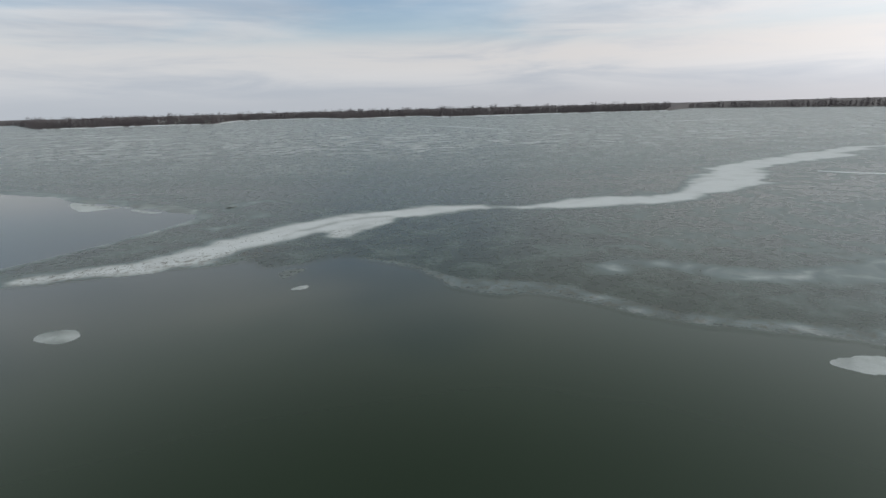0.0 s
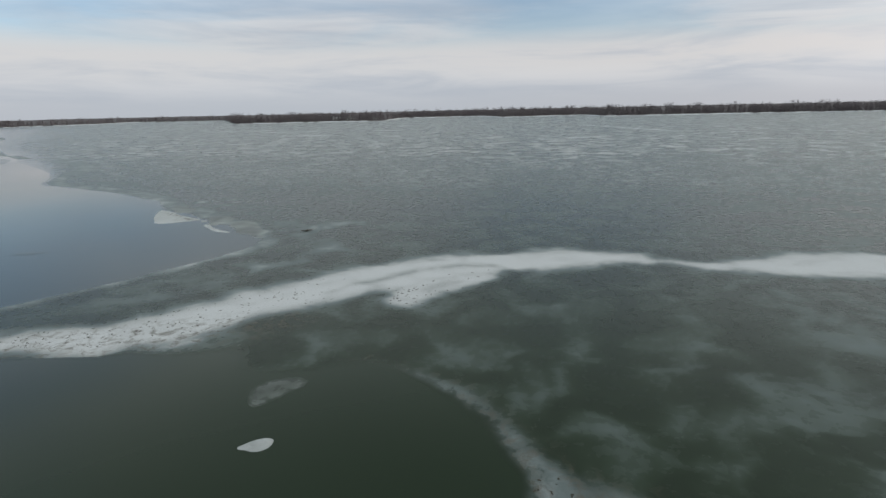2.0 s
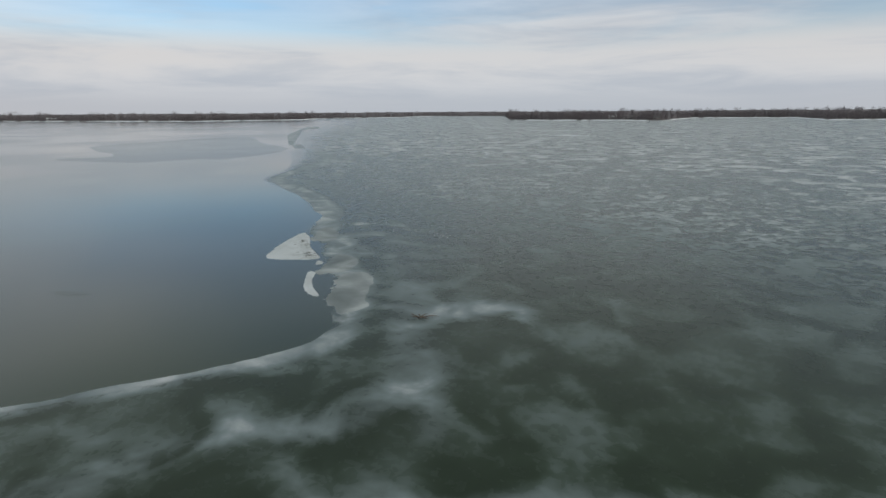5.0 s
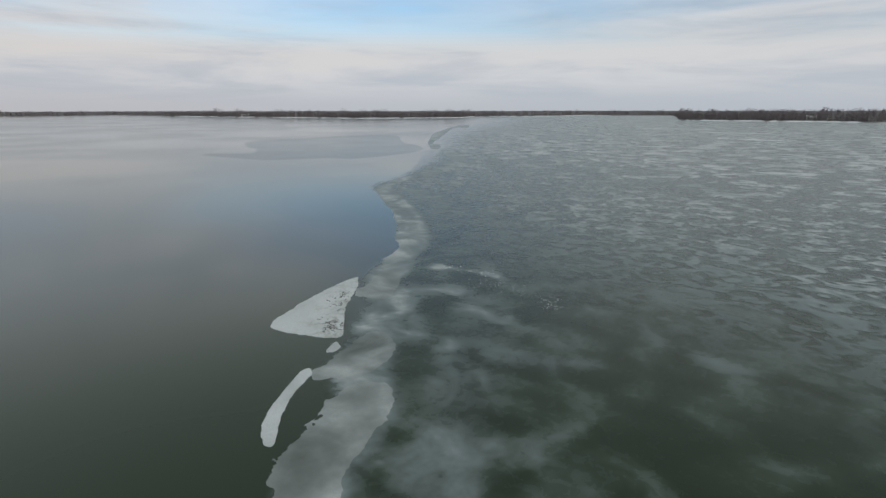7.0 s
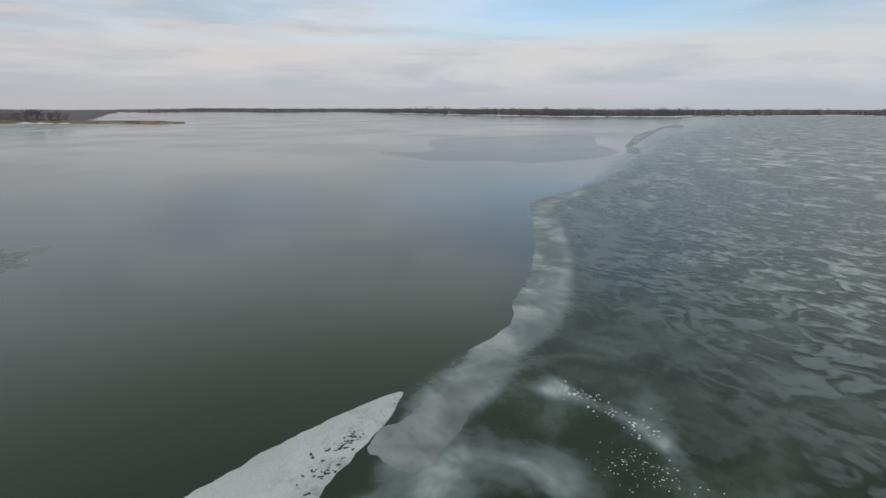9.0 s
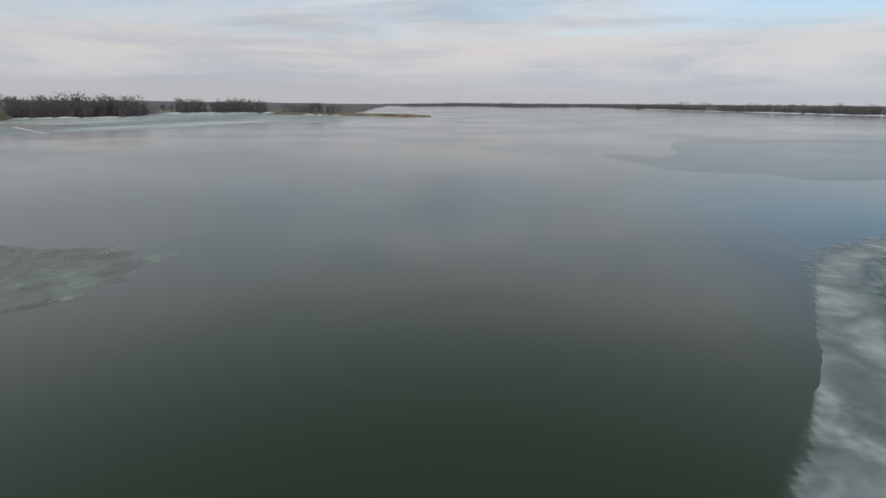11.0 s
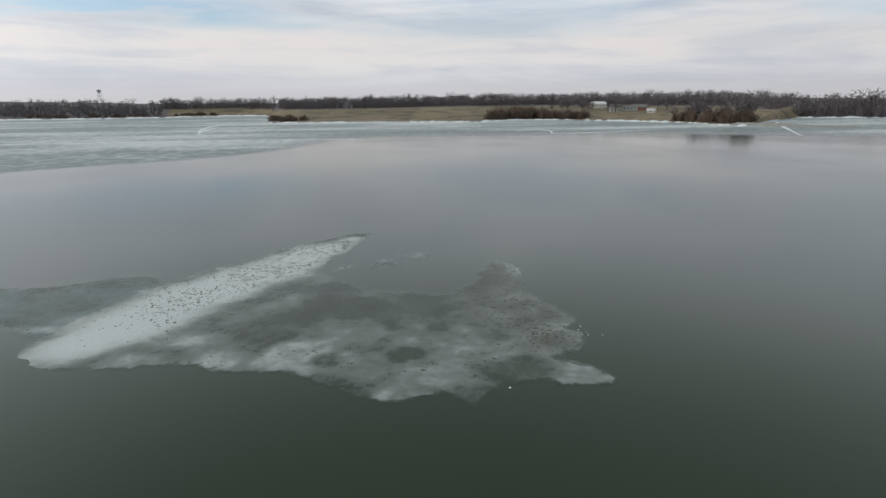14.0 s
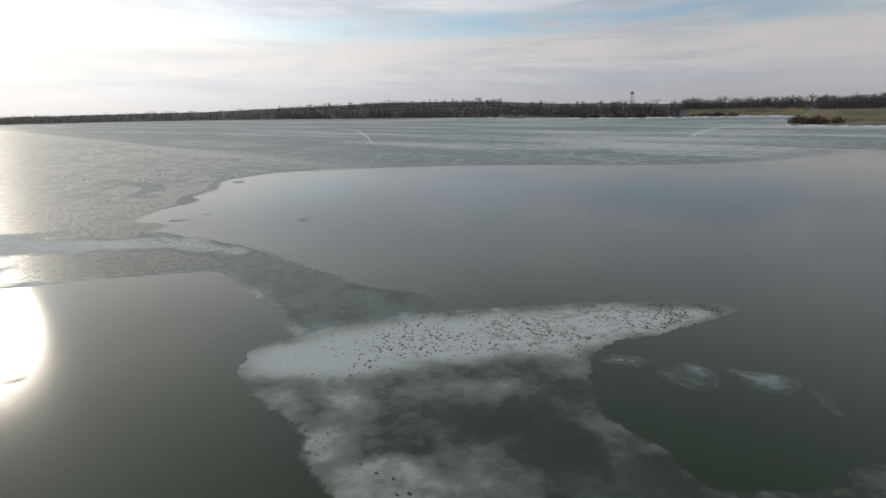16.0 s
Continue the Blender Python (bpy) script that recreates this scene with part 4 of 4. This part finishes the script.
# ---- farm buildings and the water tower ----
def house(place, turn, wide, long, wall_high, roof_high, wall_mat, roof_mat, label, category, windows=3, chimney=True):
    ob = new(category.replace(" ", "_"), None)
    ob.matrix_world = Matrix.Translation(place) @ Matrix.Rotation(radians(turn), 4, "Z")
    bm = bmesh.new()
    box(bm, 0, 0, wall_high / 2 - 0.4, long, wide, wall_high + 0.8)
    for x in (-long / 2, long / 2):
        v = [bm.verts.new((x, -wide / 2, wall_high)), bm.verts.new((x, wide / 2, wall_high)), bm.verts.new((x, 0, wall_high + roof_high))]
        bm.faces.new(v)
    part("wall", bm, wall_mat, ob)
    for side in (-1, 1):
        bm = bmesh.new()
        slope = math.atan2(roof_high, wide / 2)
        length = math.hypot(roof_high, wide / 2) + 0.5
        m = Matrix.Translation((0, side * (wide / 4 + 0.12), wall_high + roof_high / 2)) @ Matrix.Rotation(-side * slope, 4, "X") @ Matrix.Diagonal((long + 0.8, length, 0.18, 1))
        bmesh.ops.create_cube(bm, size=1.0, matrix=m)
        part("roof", bm, roof_mat, ob)
    for side in (-1, 1):
        for k in range(windows):
            x = (k - (windows - 1) / 2) * long / (windows + 0.3)
            bm = bmesh.new()
            box(bm, x, side * (wide / 2 + 0.02), 1.6, 1.1, 0.12, 1.3)
            frame_part = part("window", bm, SIDING, ob)
            bm = bmesh.new()
            box(bm, x, side * (wide / 2 + 0.09), 1.6, 0.9, 0.06, 1.1)
            part("pane", bm, PANE, frame_part)
    bm = bmesh.new()
    box(bm, long / 2 + 0.05, 0, 1.05, 0.1, 1.1, 2.1)
    part("door", bm, PLANK, ob)
    if chimney:
        bm = bmesh.new()
        box(bm, long * 0.2, 0.3, wall_high + roof_high + 0.3, 0.7, 0.7, 1.8)
        part("chimney", bm, RED_WALL, ob)
    return tagged(ob, label, category, "lakeside buildings")


def face_lake(a):
    return a + 90


for a, d, turn, w, l, h, r, wm, rm, label, category, win, ch in (
    (-89.6, 204, 10, 9, 14, 4.6, 3.4, SIDING, ROOFING, "white two-storey farmhouse among bare trees", "house", 4, True),
    (-116.3, 150, 0, 10, 20, 4.0, 3.0, SIDING, METAL_ROOF, "long pale farm building with a light metal roof", "barn", 4, False),
    (-118.5, 92, 20, 8, 11, 4.8, 3.2, SIDING, ROOFING, "pale farmhouse on the pasture above the lake", "house", 3, True),
    (-119.9, 104, 5, 9, 17, 3.4, 2.6, SIDING, ROOFING, "white low house with a grey roof", "house", 4, True),
    (-120.8, 108, 0, 9, 16, 3.6, 3.0, RED_WALL, ROOFING, "dark red wooden barn beside the farmhouse", "barn", 2, False),
    (-122.3, 78, -10, 5, 9, 2.6, 1.6, SIDING, METAL_ROOF, "small pale shed on the pasture", "shed", 1, False),
    (-51.4, 40, 0, 8, 14, 4.0, 3.0, SIDING, ROOFING, "white house at the edge of the far wood", "house", 3, True),
    (-251.6, 26, 0, 9, 18, 4.5, 3.2, SIDING, ROOFING, "pale lakeside house on the wooded point", "house", 4, True),
    (-250.0, 34, 15, 9, 16, 4.0, 3.0, SIDING, METAL_ROOF, "white lakeside house on the wooded point", "house", 3, True),
    (-254.3, 22, 0, 8, 12, 3.6, 2.8, SIDING, ROOFING, "small white boathouse near the point", "house", 2, False),
    (-155.3, 60, 0, 8, 14, 4.0, 3.0, SIDING, ROOFING, "pale house on the neck of the spit", "house", 3, True),
    (-144.6, 14, 0, 7, 12, 3.4, 2.6, SIDING, ROOFING, "white cottage between bare trees on the shore", "house", 2, True),
    (-195.5, 30, 0, 9, 22, 3.6, 2.4, SIDING, METAL_ROOF, "long pale shed on the far shore", "barn", 3, False),
):
    house(spot(a, d), face_lake(a) + turn, w * 0.8, l * 0.8, h * 0.85, r * 0.85, wm, rm, label, category, win, ch)


def water_tower(place):
    ob = new("water_tower", None)
    ob.matrix_world = Matrix.Translation(place) @ Matrix.Scale(0.66, 4)
    bm = bmesh.new()
    profile = [(0.3, 25), (3.2, 25.6), (4.6, 27), (4.9, 28.6), (4.9, 31), (4.6, 31.8), (2.6, 33), (0.2, 33.6)]
    ringed = [[bm.verts.new((r * math.cos(2 * math.pi * k / 20), r * math.sin(2 * math.pi * k / 20), z)) for k in range(20)] for r, z in profile]
    for lower, upper in zip(ringed, ringed[1:]):
        for k in range(20):
            bm.faces.new((lower[k], lower[(k + 1) % 20], upper[(k + 1) % 20], upper[k]))
    part("tank", bm, STEEL, ob)
    v, f = [], []
    prism((0, 0, -1), (0, 0, 26), 0.9, 0.9, v, f, 10)
    riser = new("riser", mesh_of("riser", v, f, STEEL))
    riser.parent = ob
    for k in range(6):
        t = k * math.pi / 3
        v, f = [], []
        prism((6.2 * math.cos(t), 6.2 * math.sin(t), -1), (4.5 * math.cos(t), 4.5 * math.sin(t), 27), 0.3, 0.26, v, f, 6)
        leg = new("leg", mesh_of("leg", v, f, STEEL))
        leg.parent = ob
    for z in (8, 17):
        for k in range(6):
            t, u = k * math.pi / 3, (k + 1) * math.pi / 3
            r = 6.2 - 1.7 * z / 27
            v, f = [], []
            prism((r * math.cos(t), r * math.sin(t), z), (r * math.cos(u), r * math.sin(u), z), 0.12, 0.12, v, f, 4)
            brace = new("brace", mesh_of("brace", v, f, STEEL))
            brace.parent = ob
    return tagged(ob, "pale steel water tower standing above the woods", "water tower")


water_tower(spot(-65.2, 300))

# ---- stones and broken ice along the near bank ----
def lump(size, seed):
    bm = bmesh.new()
    bmesh.ops.create_icosphere(bm, subdivisions=1, radius=size)
    r = random.Random(seed)
    for v in bm.verts:
        v.co = Vector((v.co.x * r.uniform(0.7, 1.3), v.co.y * r.uniform(0.7, 1.3), v.co.z * r.uniform(0.4, 0.8)))
    bm.verts.index_update()
    out = ([tuple(v.co) for v in bm.verts], [tuple(v.index for v in f.verts) for f in bm.faces])
    bm.free()
    return out


STONES = [lump(0.7, k) for k in range(6)]
places, blocks = [], []
for _ in range(620):
    a = rng.uniform(-108, -83)
    p = spot(a, rng.uniform(-1.5, 4))
    places.append((p.x, p.y, max(p.z, 0.15), rng.uniform(0, 6.28), rng.uniform(0.5, 1.8)))
    a = rng.uniform(-106, -84)
    p = spot(a, rng.uniform(-9, 0))
    blocks.append((p.x, p.y, 0.12, rng.uniform(0, 6.28), rng.uniform(0.4, 1.3)))
scatter("bank_stones", STONES, places, ROCK, "rough grey stones lining the near bank", "stones")
scatter("ice_rubble", STONES, blocks[:300], SNOW, "white blocks of broken shore ice", "ice rubble")


# ---- a dead branch frozen into the ice ----
def dead_branch(place, turn):
    verts, faces = [], []
    r = random.Random(17)
    for way, length in ((0.1, 1.5), (0.9, 0.8), (2.6, 0.9), (3.4, 0.7), (-0.7, 1.0), (-1.5, 0.8), (1.9, 0.5)):
        tip = Vector((math.cos(way) * length, math.sin(way) * length, 0.10 + 0.12 * r.random()))
        mid = tip * 0.5 + Vector((r.uniform(-0.08, 0.08), r.uniform(-0.08, 0.08), 0.06))
        prism((0, 0, 0.02), mid, 0.06, 0.042, verts, faces, 5)
        prism(mid, tip, 0.042, 0.012, verts, faces, 5)
        for k in range(2):
            start = mid.lerp(tip, 0.2 + 0.4 * k)
            prism(start, start + Vector((math.cos(way + (-1) ** k * 0.8), math.sin(way + (-1) ** k * 0.8), 0.12)) * length * 0.35, 0.022, 0.008, verts, faces, 4)
    ob = new("dead_branch", mesh_of("dead_branch", verts, faces, BARK))
    ob.matrix_world = Matrix.Translation(place) @ Matrix.Rotation(turn, 4, "Z")
    return tagged(ob, "forked dark dead branch lying on the clear ice", "branch")


dead_branch((-33.7, 97.5, 0.012), 0.6)


# ---- dark specks of debris on the snow ----
def flake(seed):
    r = random.Random(seed)
    ring = [(math.cos(t) * r.uniform(0.5, 1.2), math.sin(t) * r.uniform(0.3, 0.8), 0) for t in np.linspace(0, 2 * math.pi, 7, endpoint=False)]
    return (ring + [(0, 0, 0.12)], [(k, (k + 1) % 7, 7) for k in range(7)])


FLAKES = [flake(k) for k in range(5)]


def specks(points, count, top, spread=1.0, size=(0.06, 0.2)):
    line = curve_through(points, 6)
    out = []
    while len(out) < count:
        k = rng.randrange(len(line))
        x, y, w = line[k]
        x, y = x + rng.gauss(0, w * 0.55) * spread, y + rng.gauss(0, w * 0.55) * spread
        if float(ragged(x, y, 3.0, 101)) > rng.uniform(-0.5, 0.7):
            out.append((x, y, top, rng.uniform(0, 6.28), rng.uniform(*size)))
    return out


def on_isle(rows):
    line = curve_through(ISLE_NORTH + ISLE_SOUTH, 6, True)
    r = np.array(rows)
    return r[inside(r[:, 0], r[:, 1], line) > 0.4]


scatter("debris_specks", FLAKES, on_isle(specks(WEDGE[1:], 1300, 0.036, 1.0, (0.04, 0.16)) + specks(LOBE, 520, 0.022, 1.0, (0.04, 0.14)) + specks(FAN, 60, 0.022)), DEBRIS, "dark specks of droppings and debris on snow", "debris")
scatter("debris_specks", FLAKES, specks([(-57, 104.2, 0.8), (-60.5, 105.6, 0.9), (-64, 108.3, 0.5)], 150, 0.030, 1.0, (0.05, 0.16)), DEBRIS, "dark specks of debris on the white plate", "debris")
scatter("debris_specks", FLAKES, specks(BAND[:6], 260, 0.014, 0.8, (0.05, 0.17)) + specks(BRANCH, 70, 0.014) + specks(EAST_LIP[3:7], 60, 0.022, 0.5, (0.05, 0.13)), DEBRIS, "dark specks of debris on the snow band", "debris")

# white crumbs of ice along the edges of the large floe
CRUMBS = [lump(0.06, 40 + k) for k in range(4)]
edge_line = curve_through(ISLE_NORTH + ISLE_SOUTH, 6, True)
crumbs = []
for k in range(70):
    x, y = edge_line[rng.randrange(20, len(edge_line) - 60)]
    if y > 66 and float(ragged(x, y, 4.0, 105)) > 0.1:
        crumbs.append((x + rng.gauss(0, 0.45), y + rng.gauss(0, 0.45), 0.03, rng.uniform(0, 6.28), rng.uniform(0.4, 1.3)))
scatter("ice_crumbs", CRUMBS, crumbs, SNOW, "small white crumbs of broken ice", "ice crumbs")
scatter("frost_crystals", FLAKES, specks([(-59.5, 120.5, 1.2), (-57, 121.5, 1.6), (-53.5, 122.4, 1.6), (-50.5, 121.6, 0.8)], 260, 0.014, 1.0, (0.03, 0.07)) + specks([(-66, 121, 0.8), (-61.5, 123, 1.0)], 90, 0.014, 1.0, (0.04, 0.12)), SNOW, "white frost crystals scattered on dark ice", "frost crystals")
